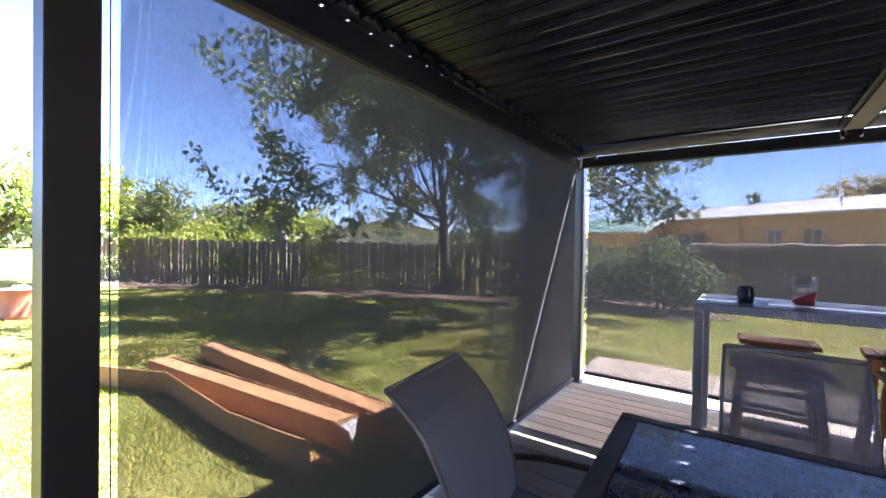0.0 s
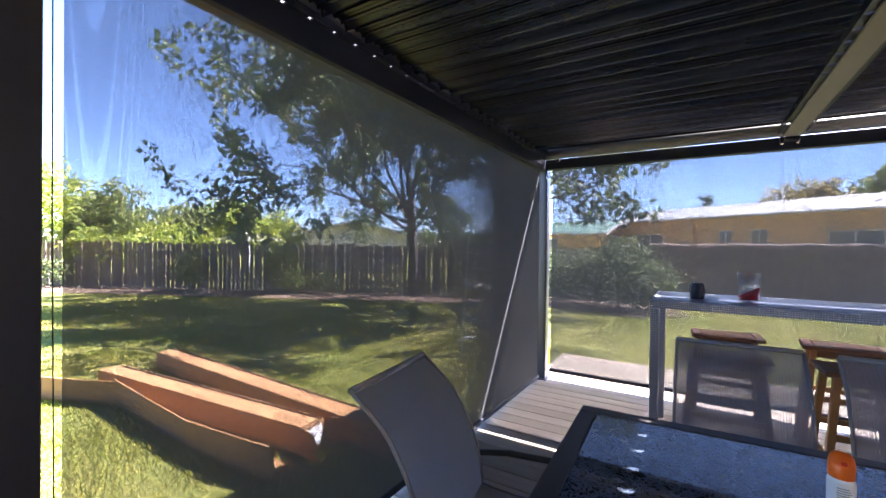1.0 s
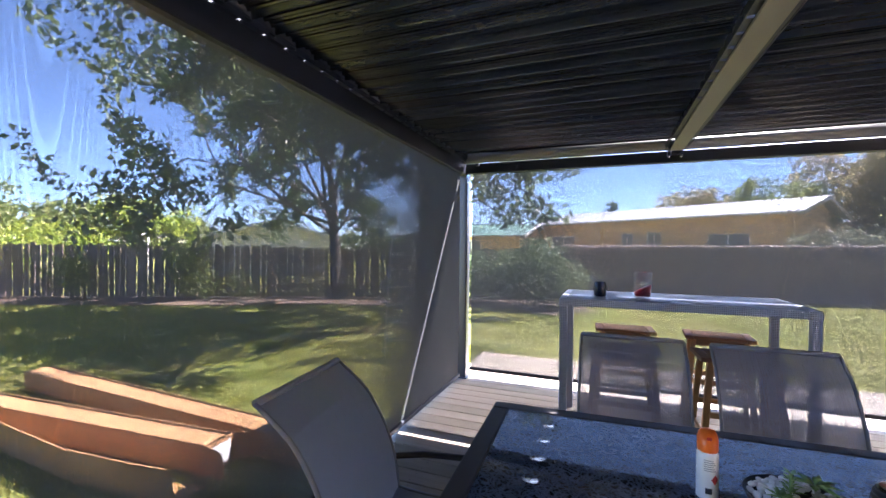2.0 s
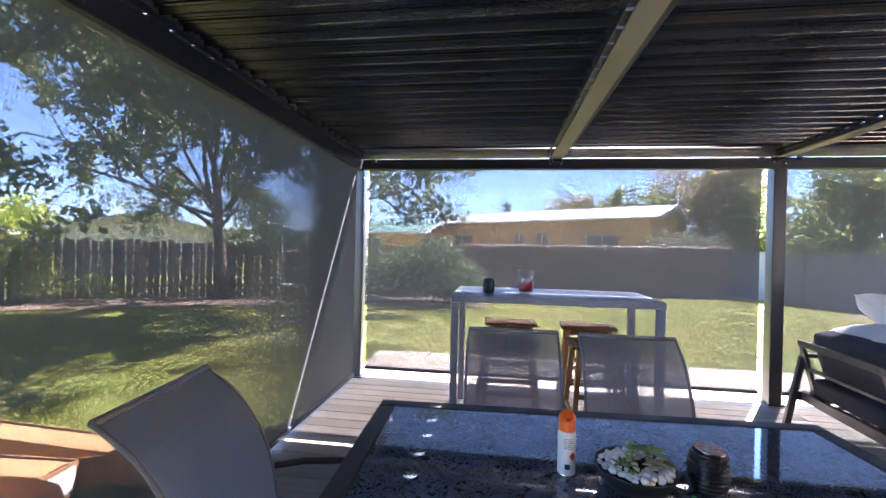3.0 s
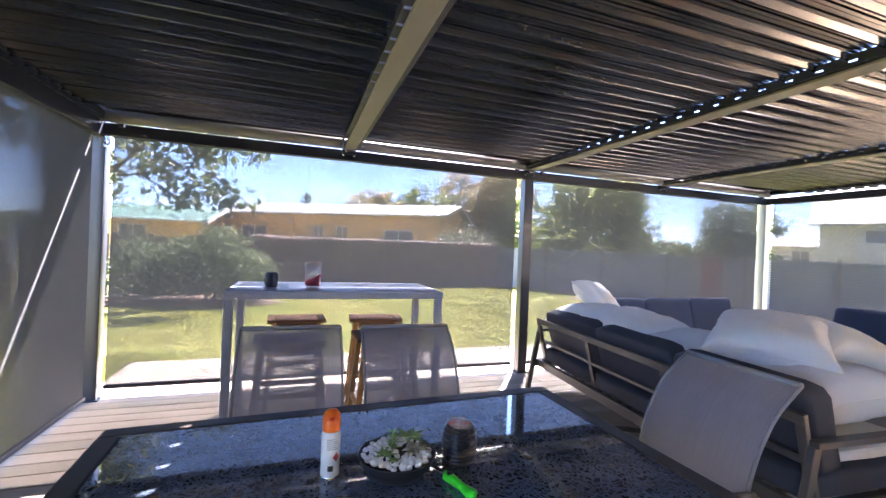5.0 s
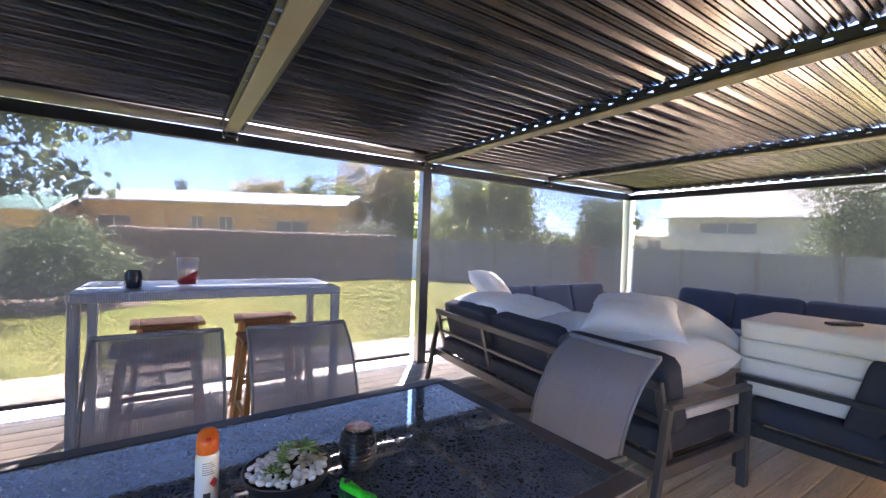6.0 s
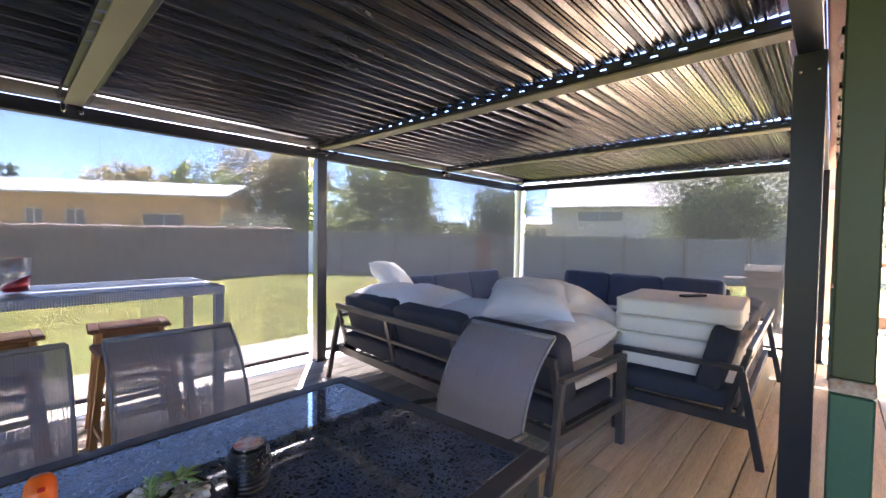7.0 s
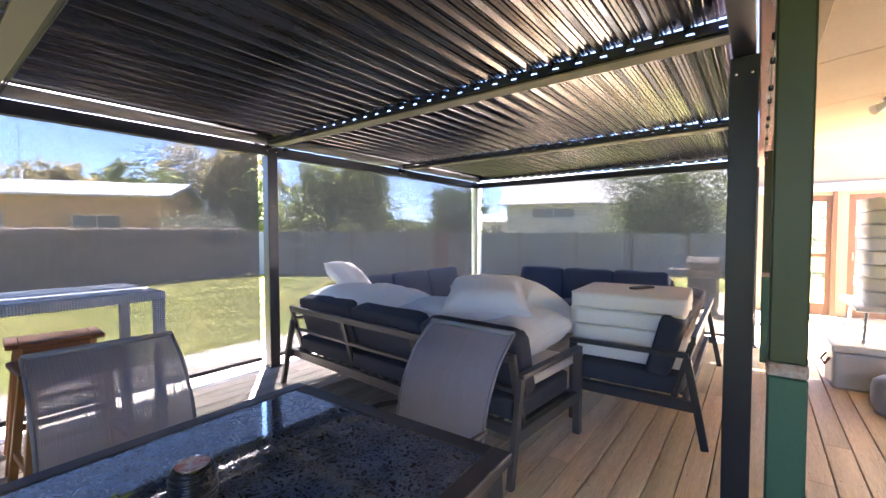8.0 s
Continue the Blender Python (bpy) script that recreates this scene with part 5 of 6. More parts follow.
def pillow(m, sx, sy, sz, label, seed, mt=None):
    c = thing("scatter_cushion", m, label, "cushion", "white stuffed cushions heaped on the lounge")
    part("cover", pillow_mesh(sx, sy, sz, seed), mt or M_WHITE, c)
    off, rim = Vector((seed * 5.1, seed * 2.3, 0)), []
    for a, b in ((1, 0), (0, 1), (-1, 0), (0, -1)):      # corded seam round the edge
        for i in range(16):
            q = i / 8 - 1
            u, v = (a if a else -b * q), (b if b else a * q)
            p = Vector((u * sx / 2 * (1 - 0.10 * (1 - v * v)), v * sy / 2 * (1 - 0.10 * (1 - u * u)), 0))
            p.z = 0.014 * noise.noise(p * 5 + off) + 0.006 * noise.noise(p * 13 + off) - 0.05 * sz * (u * u + v * v)
            rim.append(p)
    part("seam", tube(bmesh.new(), rim + [rim[0]], 0.0055, 6, False), mt or M_WHITE, c)
    return c
box_cushion(pose(3.44, 2.95, 0.505, 0, 0, -4), 0.66, 0.66, 0.11, "white canvas pad lying under the heap", 10, M_WHITE)
box_cushion(pose(3.40, 3.72, 0.505, 0, 0, -3), 0.66, 0.70, 0.11, "white canvas pad lying under the heap", 11, M_WHITE)
pillow(pose(3.44, 2.36, 0.66, -7, -10, -14), 0.74, 0.70, 0.30, "plump white cushion resting on the sofa seat", 1)
pillow(pose(3.56, 2.60, 0.90, 0, -9, 30), 0.76, 0.66, 0.28, "plump white cushion on top of a cushion heap", 2)
pillow(pose(3.47, 3.06, 0.70, -4, 0, 8), 0.72, 0.66, 0.30, "white cushion lying flat in the heap", 3)
pillow(pose(3.36, 3.58, 0.775, 3, -4, -6), 0.70, 0.80, 0.30, "white cushion lying on the sofa seat", 4)
pillow(pose(3.36, 4.10, 0.765, -3, -4, 5), 0.66, 0.60, 0.28, "white cushion lying at the sofa's end", 7)
pillow(pose(3.60, 4.30, 0.94, 40, 6, 25), 0.46, 0.46, 0.20, "white cushion propped upright in the sofa corner", 5)
pillow(pose(4.08, 2.44, 0.80, 10, 24, -30), 0.62, 0.66, 0.32, "cream cushion leaning at the back of the heap", 6, M_CREAM)
box_cushion(pose(3.42, 2.28, 0.475, 0, 0, -4), 0.68, 0.66, 0.05, "thin cream pad on the sofa seat", 9)

# ---- verandah things ----
ft = thing("folding_table", pose(6.35, -0.12, 0), "white plastic folding table under a stack of cushions", "table")
part("tabletop", bbox(-0.42, 0.55, -0.75, 0.28, 0.69, 0.73, 0.012, 2), M_PLASTIC, ft)
for x in (-0.34, 0.46):
    part("leg_frame", tube(bmesh.new(), [(x, 0.2, 0.69), (x - 0.05, 0.22, 0.45), (x + 0.03, 0.23, 0.2), (x, 0.24, 0.0)], 0.013, 8), M_COOLER, ft)
    part("leg_frame", tube(bmesh.new(), [(x, -0.68, 0.69), (x, -0.70, 0.0)], 0.013, 8), M_COOLER, ft)
for i in range(8):
    box_cushion(pose(6.38 + 0.01 * (i % 3), -0.22 + 0.015 * (i % 2), 0.731 + 0.0625 + i * 0.125, 0, 0, (i % 3) * 1.5), 0.55, 0.58, 0.122, "cream canvas pad in a tall stack on the folding table", 20 + i)
ck = thing("cool_box", pose(5.98, 0.05, 0, 0, 0, 2), "pale grey plastic cool box on the verandah boards", "cool box")
part("body", bbox(-0.18, 0.2, -0.42, 0.28, 0.0, 0.33, 0.025, 3), M_COOLER, ck)
part("lid", bbox(-0.19, 0.21, -0.43, 0.29, 0.332, 0.40, 0.02, 3), M_PLASTIC, ck, "white lid")
part("handle", tube(bmesh.new(), [(-0.1, 0.285, 0.26), (-0.1, 0.32, 0.2), (0.1, 0.32, 0.2), (0.1, 0.285, 0.26)], 0.012, 6), M_RUST, ck, "reddish carry handle")
gbt = thing("gas_bottle", pose(5.32, 0.02, 0), "small grey gas bottle standing on the boards", "gas bottle")
part("body", lathe([(0, 0.02), (0.1, 0.02), (0.125, 0.05), (0.13, 0.1), (0.13, 0.2), (0.12, 0.25), (0.07, 0.29), (0.03, 0.30), (0, 0.30)], 24), M_GASBOT, gbt)
part("foot_ring", lathe([(0.1, 0), (0.105, 0), (0.105, 0.035), (0.1, 0.035)], 20), M_GASBOT, gbt)
part("valve", lathe([(0.02, 0.30), (0.022, 0.35), (0, 0.36)], 10), M_STEEL, gbt)
lm = thing("ceiling_spot", pose(5.6, 0.05, cz(0.05) - 0.002), "small white ceiling spotlight", "light")
part("base", lathe([(0.05, 0), (0.05, -0.02), (0, -0.022)], 16), M_FASCIA, lm)
part("lamp_head", tube(bmesh.new(), [(0, 0, -0.02), (0.0, 0.04, -0.06), (-0.02, 0.10, -0.09)], [0.014, 0.03, 0.042], 12), M_FASCIA, lm)
ln = thing("pendant_shade", pose(5.2, -0.14, cz(-0.14) - 0.001), "brown round shade hung under the verandah ceiling", "light")
part("cord", tube(bmesh.new(), [(0, 0, 0), (0, 0, -0.07)], 0.006, 6), M_WIRE, ln)
part("shade", lathe([(0.02, -0.07), (0.10, -0.09), (0.15, -0.16), (0.15, -0.2), (0.14, -0.2), (0.14, -0.16), (0.09, -0.1), (0.02, -0.08)], 24), M_COPPER, ln)

# ---- yard things ----
bq = thing("barbecue", pose(9.15, 1.62, 0.0, 0, 0, 85) @ Matrix.Scale(0.80, 4), "beige hooded barbecue with side shelves beyond the end screen", "barbecue")
part("cart", bbox(-0.26, 0.26, -0.22, 0.22, 0.12, 0.80, 0.01, 1), M_BLACKP, bq)
part("fire_box", bbox(-0.32, 0.32, -0.26, 0.26, 0.81, 0.98, 0.03, 2), M_BBQ, bq)
hd = extrude_x([(-0.25, 0.985), (0.22, 0.985), (0.22, 1.12), (0.13, 1.24), (-0.06, 1.24), (-0.25, 1.06)], -0.30, 0.30)
bmesh.ops.bevel(hd, geom=hd.edges[:], offset=0.015, segments=2, affect='EDGES', profile=0.5)
part("hood", hd, M_BBQ, bq)
for s in (-1, 1):
    part("side_shelf", bbox(s * 0.33 if s > 0 else -0.68, 0.68 if s > 0 else -0.33, -0.2, 0.2, 0.93, 0.965, 0.01, 1), M_BBQ, bq)
    for y in (-0.17, 0.17):
        part("leg", bbox(s * 0.22 - 0.025, s * 0.22 + 0.025, y - 0.025, y + 0.025, 0, 0.119), M_BLACKP, bq)
part("hood_handle", tube(bmesh.new(), [(-0.2, -0.25, 1.06), (0.2, -0.25, 1.06)], 0.014, 8), M_STEEL, bq)
tbn = thing("garden_tub", pose(-11.74, 2.45, GZ, 0, 0, 12) @ Matrix.Diagonal((0.42, 0.42, 0.72, 1)), "terracotta red ribbed tub holding pale bundles", "tub")
part("tub", lathe([(0, 0), (0.62, 0.0), (0.66, 0.1), (0.64, 0.14), (0.68, 0.3), (0.66, 0.34), (0.70, 0.55), (0.72, 0.80), (0.76, 0.82), (0.76, 0.86), (0.68, 0.86), (0.64, 0.6), (0, 0.55)], 28), M_TUBRED, tbn)
for i, (x, y) in enumerate(((-0.3, 0.1), (0.25, -0.1), (0.1, 0.3))):
    part("bundle", soft_box(0.5, 0.42, 0.22, 0.5, 0.3, 0.05, 40 + i, 7), M_WHITE, tbn, "pale cloth bundle", pose(x, y, 0.80, 10 * i, 15, 40 * i))
ld = thing("step_ladder", pose(-2.62, 6.75, GZ, 0, 0, 30) @ Matrix.Scale(1.06, 4), "open aluminium step ladder on the lawn", "ladder")
for s in (-1, 1):
    part("front_stile", bar((s * 0.25, -0.42, 0), (s * 0.16, 0, 1.78), 0.03, 0.07, (0, 1, 0)), M_ALU, ld)
    part("back_stile", bar((s * 0.25, 0.45, 0), (s * 0.15, 0.04, 1.74), 0.025, 0.04, (0, 1, 0)), M_ALU, ld)
for i in range(6):
    t = (i + 1) / 7
    w = 0.25 - 0.09 * t
    part("tread", bbox(-w, w, -0.42 * (1 - t) - 0.04, -0.42 * (1 - t) + 0.04, 1.78 * t - 0.015, 1.78 * t + 0.015, 0.004, 1), M_ALU, ld)
    if i % 2:
        part("back_bar", bar((-w, 0.45 - 0.41 * t, 1.74 * t), (w, 0.45 - 0.41 * t, 1.74 * t), 0.02, 0.02), M_ALU, ld)
part("top_cap", bbox(-0.2, 0.2, -0.06, 0.1, 1.76, 1.80, 0.008, 1), M_BLACKP, ld)

# cardboard packing cases on the lawn
def card_case(m, L, W, H, label, lid):
    c = thing("cardboard_carton", m, label, "carton", "opened cardboard cartons on the lawn")
    t = 0.008
    part("base", bbox(0, L, -W / 2, W / 2, 0, t), M_CARD, c)
    for s in (-1, 1):
        bm = bmesh.new()
        n = 14
        rows = []
        for i in range(n + 1):
            x = L * i / n
            bow = 0.012 * noise.noise(Vector((x * 1.1, s, L)))
            y = s * (W / 2 - t / 2)
            rows.append([bm.verts.new((x, y + d + bow * zf, H * zf if zf else t)) for zf, d in ((0, -t / 2), (1, -t / 2), (1, t / 2), (0, t / 2))])
        for a, b in zip(rows, rows[1:]):
            for j in range(4):
                bm.faces.new((a[j], b[j], b[(j + 1) % 4], a[(j + 1) % 4]))
        bm.faces.new(rows[0]), bm.faces.new(rows[-1][::-1])
        part("side_panel", bm, M_CARD, c)
    part("end_panel", bbox(L - t, L, -W / 2 + t, W / 2 - t, t, H), M_CARD, c)
    part("end_panel", bbox(0, t, -W / 2 + t, W / 2 - t, t, H * 0.9), M_CARD, c)
    if lid:
        part("top_flap", bbox(0.02, L - 0.02, -W / 2 + 0.001, W / 2 - 0.06, H + 0.001, H + t, 0.002, 1), M_CARD, c)
        for yy, out, tilt in ((-W / 2 - 0.004, 0.20, -0.05), (W / 2 + 0.004, 0.12, 0.06)):     # end flaps hang open, with rounded corners
            bm = bmesh.new()
            rim = [(0, 0.01), (out * 0.8, 0.02), (out * 0.95, 0.05), (out, 0.09), (out * 0.97, H - 0.05), (out * 0.85, H - 0.012), (out * 0.7, H), (0, H)]
            va = [bm.verts.new((L + u, yy + tilt * u / out, z)) for u, z in rim]
            vb = [bm.verts.new((L + u, yy + tilt * u / out + 0.005, z)) for u, z in rim]
            bm.faces.new(va), bm.faces.new(vb[::-1])
            for q in range(8):
                bm.faces.new((va[q], vb[q], vb[(q + 1) % 8], va[(q + 1) % 8]))
            part("end_flap", bm, M_CARD, c)
        part("paper_label", bbox(L + 0.0005, L + 0.002, -W / 2 + 0.03, W / 2 - 0.03, 0.03, H - 0.03), M_LABEL, c, "white paper label")
    return c
card_case(pose(-5.35, 2.72, GZ + 0.02, 0, 0, 4.5), 3.15, 0.25, 0.22, "long brown cardboard carton with folded top on the lawn", True)
card_case(pose(-5.75, 3.50, GZ + 0.02, 0, 0, -2.5), 4.0, 0.26, 0.20, "long brown cardboard carton lying behind another", True)
fp = thing("cardboard_sheet", pose(0, 0, GZ), "long creased cardboard tray standing on its edge", "cardboard")
bm = bmesh.new()
line = [(-2.10, 2.53), (-2.36, 2.47), (-3.0, 2.45), (-3.02, 2.45), (-3.9, 2.49), (-4.65, 2.55), (-4.68, 2.54), (-5.2, 2.30), (-6.0, 1.95)]
rows = []
for i, (x, y) in enumerate(line):
    h = 0.27 + 0.015 * math.sin(i * 1.7)
    rows.append([bm.verts.new(p) for p in ((x, y, 0.0), (x, y - 0.05, h), (x, y - 0.04, h + 0.002), (x, y + 0.009, 0.004), )])
for a, b in zip(rows, rows[1:]):
    for j in range(4):
        bm.faces.new((a[j], b[j], b[(j + 1) % 4], a[(j + 1) % 4]))
bm.faces.new(rows[0]), bm.faces.new(rows[-1][::-1])
part("standing_side", bm, M_CARD, fp)
bm = bmesh.new()
rows = [[bm.verts.new((x, y + d, z)) for d, z in ((0.01, 0.006), (0.22, 0.02), (0.22, 0.028), (0.01, 0.014))] for x, y in line[:6]]
for a, b in zip(rows, rows[1:]):
    for j in range(4):
        bm.faces.new((a[j], b[j], b[(j + 1) % 4], a[(j + 1) % 4]))
bm.faces.new(rows[0]), bm.faces.new(rows[-1][::-1])
part("floor_side", bm, M_CARD, fp)
# rotary clothes line behind the timber fence
cl = thing("clothes_hoist", pose(-17.1, 12.2, GZ), "pale rotary clothes hoist behind the timber fence", "clothes line")
part("mast", tube(bmesh.new(), [(0, 0, 0), (0, 0, 2.25)], 0.03, 8), M_FASCIA, cl)
for k in range(4):
    a = k * math.pi / 2 + 0.5
    part("arm", tube(bmesh.new(), [(0, 0, 2.2), (1.6 * math.cos(a), 1.6 * math.sin(a), 1.85)], 0.018, 6), M_FASCIA, cl)
    b = a + math.pi / 2
    part("line", tube(bmesh.new(), [(1.6 * math.cos(a), 1.6 * math.sin(a), 1.85), (1.6 * math.cos(b), 1.6 * math.sin(b), 1.85)], 0.01, 4), M_FASCIA, cl)

# ---- trees and shrubs ----
def leaf_mesh(name, centres, size, mt, rng, droop=0.3, aspect=0.55, spread=0.3):
    """Loose folded leaves about the given centres, one island each."""
    n = len(centres)
    c = np.array(centres)
    g = np.random.RandomState(rng.randrange(1 << 30))
    d = g.normal(size=(n, 3))
    d[:, 2] -= droop
    d /= np.linalg.norm(d, axis=1)[:, None]
    s = g.normal(size=(n, 3))
    s = np.cross(d, s)
    s /= np.linalg.norm(s, axis=1)[:, None] + 1e-9
    up = np.cross(s, d)
    l = size * g.uniform(0.6, 1.35, size=(n, 1))
    w = l * aspect * 0.5
    v = np.stack([c, c + d * l * 0.5 + s * w + up * w * spread, c + d * l, c + d * l * 0.5 - s * w + up * w * spread], axis=1).reshape(-1, 3)
    b = np.arange(n) * 4
    f = np.concatenate([np.stack([b, b + 1, b + 2], 1), np.stack([b, b + 2, b + 3], 1)])
    return quick_mesh(name, v.tolist(), f.tolist(), mt)

def lobes_points(lobes, n, rng, hollow=0.55):
    """Points in and near the skin of several ellipsoid lobes, gathered in sprays with gaps between."""
    pts = []
    tot = sum(l[3] * l[4] for l in lobes)
    for x, y, z, r, h in lobes:
        k = int(n * r * h / tot)
        sprays = max(6, k // 26)
        for _ in range(sprays):
            a, u = rng.uniform(0, 6.283), rng.uniform(-0.9, 1)
            q = hollow + (1 - hollow) * rng.random() ** 0.5
            sx, sy, sz = x + r * q * math.sqrt(1 - u * u) * math.cos(a), y + r * q * math.sqrt(1 - u * u) * math.sin(a), z + h * q * u
            rr = 0.16 * r + 0.12
            for _ in range(k // sprays):
                pts.append((rng.gauss(sx, rr * 0.7), rng.gauss(sy, rr * 0.7), rng.gauss(sz, rr * 0.55)))
    return pts

def far_tree(x, y, lobes, n, size, mt, label, trunk_h, trunk_r=0.16, seed=0, category="tree", name="tree"):
    rng = random.Random(seed)
    t = thing(name, pose(x, y, GZ), label, category)
    bm = bmesh.new()
    top = max(l[2] for l in lobes)
    tube(bm, [(0, 0, 0), (0.05, 0.02, trunk_h * 0.5), (0, 0, trunk_h), (lobes[0][0] * 0.4, lobes[0][1] * 0.4, top)], [trunk_r * 1.25, trunk_r, trunk_r * 0.8, trunk_r * 0.25], 8)
    for lx, ly, lz, r, h in lobes:
        tube(bm, [(0, 0, trunk_h * 0.7), (lx * 0.5, ly * 0.5, (trunk_h * 0.7 + lz) / 2), (lx, ly, lz)], [trunk_r * 0.55, trunk_r * 0.35, trunk_r * 0.12], 6)
    part("trunk", bm, M_BARK, t)
    part("crown", leaf_mesh("crown", lobes_points(lobes, n, rng), size, mt, rng), None, t, "leafy crown")
    return t

def sprawl(rng, w, h, k, low=0.45):
    """Random lobes that make an uneven crown w wide, its top at h."""
    out = []
    for i in range(k):
        a = rng.uniform(0, 6.283)
        q = rng.uniform(0.1, 0.75)
        out.append((w * q * math.cos(a), w * q * math.sin(a), h * rng.uniform(low, 0.8), w * rng.uniform(0.3, 0.45), h * rng.uniform(0.16, 0.24)))
    return out

# the big tree by the timber fence
rng = random.Random(23)
bt_ = thing("large_tree", pose(-7.7, 12.0, GZ), "spreading broad-leaved tree with a grey trunk on the lawn", "tree")
tb_ = bmesh.new()
tube(tb_, [(0, 0, 0), (0.03, 0.02, 0.3), (0.0, 0.03, 1.3), (-0.10, 0.0, 2.3), (-0.02, -0.08, 3.0), (-0.1, -0.02, 3.6)], [0.30, 0.19, 0.155, 0.15, 0.10, 0.06], 12)
part("trunk", tb_, M_BARK, bt_)
tips = []
def grow(bm, p, d, ln, r, depth):
    pts, rs = [p], [r]
    n = 4
    for i in range(n):
        d = (d + Vector((rng.uniform(-1, 1), rng.uniform(-1, 1), rng.uniform(-0.7, 0.75))) * 0.30).normalized()
        p = p + d * ln / n
        pts.append(p)
        rs.append(r * (1 - 0.42 * (i + 1) / n))
        if depth <= 1 or (depth == 2 and rng.random() < 0.6):
            tips.append((p, d))
    tube(bm, pts, rs, 8 if depth > 2 else 5, False)
    if depth == 0:
        return
    for i in range(3 if depth > 1 else 3):
        a = rng.uniform(0, 6.283)
        side = d.cross(Vector((math.cos(a), math.sin(a), 0.2))).normalized()
        nd = (d * rng.uniform(0.5, 0.9) + side * rng.uniform(0.5, 0.95) + Vector((0, 0, 0.06))).normalized()
        k = rng.randrange(2, n + 1)
        grow(bm, pts[k], nd, ln * rng.uniform(0.58, 0.78), rs[k] * 0.68, depth - 1)
limbs = [((-1, -0.55, 0.30), 3.9), ((-0.75, -0.95, 0.42), 3.8), ((-0.2, -1, 0.7), 3.4), ((0.75, -0.7, 0.6), 3.5), ((1, 0.05, 0.40), 3.4), ((0.1, 0.5, 1.0), 3.0), ((-0.9, 0.3, 0.6), 3.2), ((-0.15, -0.4, 1.1), 3.4), ((-1.0, -0.1, 0.30), 3.4), ((0.5, -1, 0.9), 4.2), ((0.1, -1, 1.1), 4.2), ((0.9, -0.6, 1.0), 4.0), ((0.62, -0.72, 0.8), 4.6), ((0.45, -1, 0.85), 4.8), ((0.9, -0.45, 0.85), 4.4)]
for i, (dv, ln) in enumerate(limbs):
    bm = bmesh.new()
    grow(bm, Vector((-0.07, -0.02, 2.1 + 0.33 * (i % 5))), Vector(dv).normalized(), ln, 0.062 - 0.004 * (i % 5), 3)
    part("limb", bm, M_BARK, bt_)
pts = []
for p, d in tips:
    if rng.random() < 0.78:
        for _ in range(27):
            q = p + d * rng.uniform(-0.22, 0.3) + Vector((rng.gauss(0, 0.13), rng.gauss(0, 0.13), rng.gauss(-0.06, 0.13)))
            if q.z > (4.5 if q.x > 1.2 and q.y < -1.5 else 1.75):
                pts.append(tuple(q))
# Leaf masses out of view above the roof line, placed to dapple the lawn.
pts += lobes_points([(1.5, -1.8, 4.95, 1.3, 0.5), (2.6, -2.8, 5.2, 1.4, 0.5), (3.7, -3.6, 5.35, 1.4, 0.5), (4.8, -4.4, 5.4, 1.2, 0.45)], 4600, rng, 0.2)
part("crown", leaf_mesh("crown", pts, 0.17, M_LEAF, rng, 0.55, 0.62), None, bt_, "large drooping green leaves")

# boughs that hang towards the back screen belong to a second tree beside the corner
t2 = thing("corner_tree", pose(-4.4, 12.3, GZ), "broad-leaved tree with boughs hanging over the lawn corner", "tree")
rng = random.Random(31)
tips = []
bm = bmesh.new()
tube(bm, [(0, 0, 0), (0.1, 0, 1.5), (0.3, -0.1, 2.9)], [0.2, 0.15, 0.12], 8)
part("trunk", bm, M_BARK, t2)
for dv, ln in (((1.0, -0.12, 0.26), 2.6), ((0.95, 0.15, 0.3), 2.4), ((0.8, -0.2, 0.55), 2.2), ((0.1, 0.1, 1), 2.0), ((-0.5, -0.4, 0.7), 2.0)):
    bm = bmesh.new()
    grow(bm, Vector((0.3, -0.1, 2.8)), Vector(dv).normalized(), ln, 0.045, 2)
    part("limb", bm, M_BARK, t2)
pts = []
for p, d in tips:
    for _ in range(20):
        q = p + d * rng.uniform(-0.2, 0.3) + Vector((rng.gauss(0, 0.13), rng.gauss(0, 0.13), rng.gauss(-0.1, 0.14)))
        if q.z > 2.45:
            pts.append(tuple(q))
part("crown", leaf_mesh("crown", pts, 0.2, M_LEAF, rng, 0.6, 0.62), None, t2, "large drooping green leaves")

SH = "shrub"
far_tree(-1.45, 13.1, [(0, 0, 0.85, 0.95, 0.75), (0.75, -0.1, 0.75, 0.65, 0.65), (-0.8, 0.2, 0.9, 0.6, 0.7), (0.2, 0.1, 1.5, 0.6, 0.4), (-1.7, 0.3, 0.8, 0.65, 0.7)], 13000, 0.105, M_LEAF, "dense round green shrub in the lawn corner", 0.4, 0.05, 3, SH, "shrub")
far_tree(-14.6, 8.3, [(0, 0, 0.75, 0.4, 0.5), (0.2, 0, 1.1, 0.3, 0.3)], 1500, 0.10, M_LEAF_G, "small lime green shrub against the timber fence", 0.3, 0.03, 4, SH, "shrub")
far_tree(-11.6, 9.85, [(0, 0, 1.0, 0.5, 0.7), (0.35, 0.1, 0.5, 0.4, 0.4), (-0.3, 0, 1.3, 0.35, 0.35)], 2600, 0.10, M_LEAF_G, "leafy shrub climbing the timber fence", 0.3, 0.03, 5, SH, "shrub")
far_tree(-19.3, 5.9, [(0, 0, 0.6, 0.5, 0.4)], 500, 0.12, M_LEAF_D, "low dark shrub by the fence end", 0.2, 0.03, 6, SH, "shrub")
far_tree(-10.0, 10.4, [(0, 0, 0.5, 0.4, 0.4)], 500, 0.10, M_LEAF_D, "low dark shrub by the timber fence", 0.2, 0.03, 7, SH, "shrub")

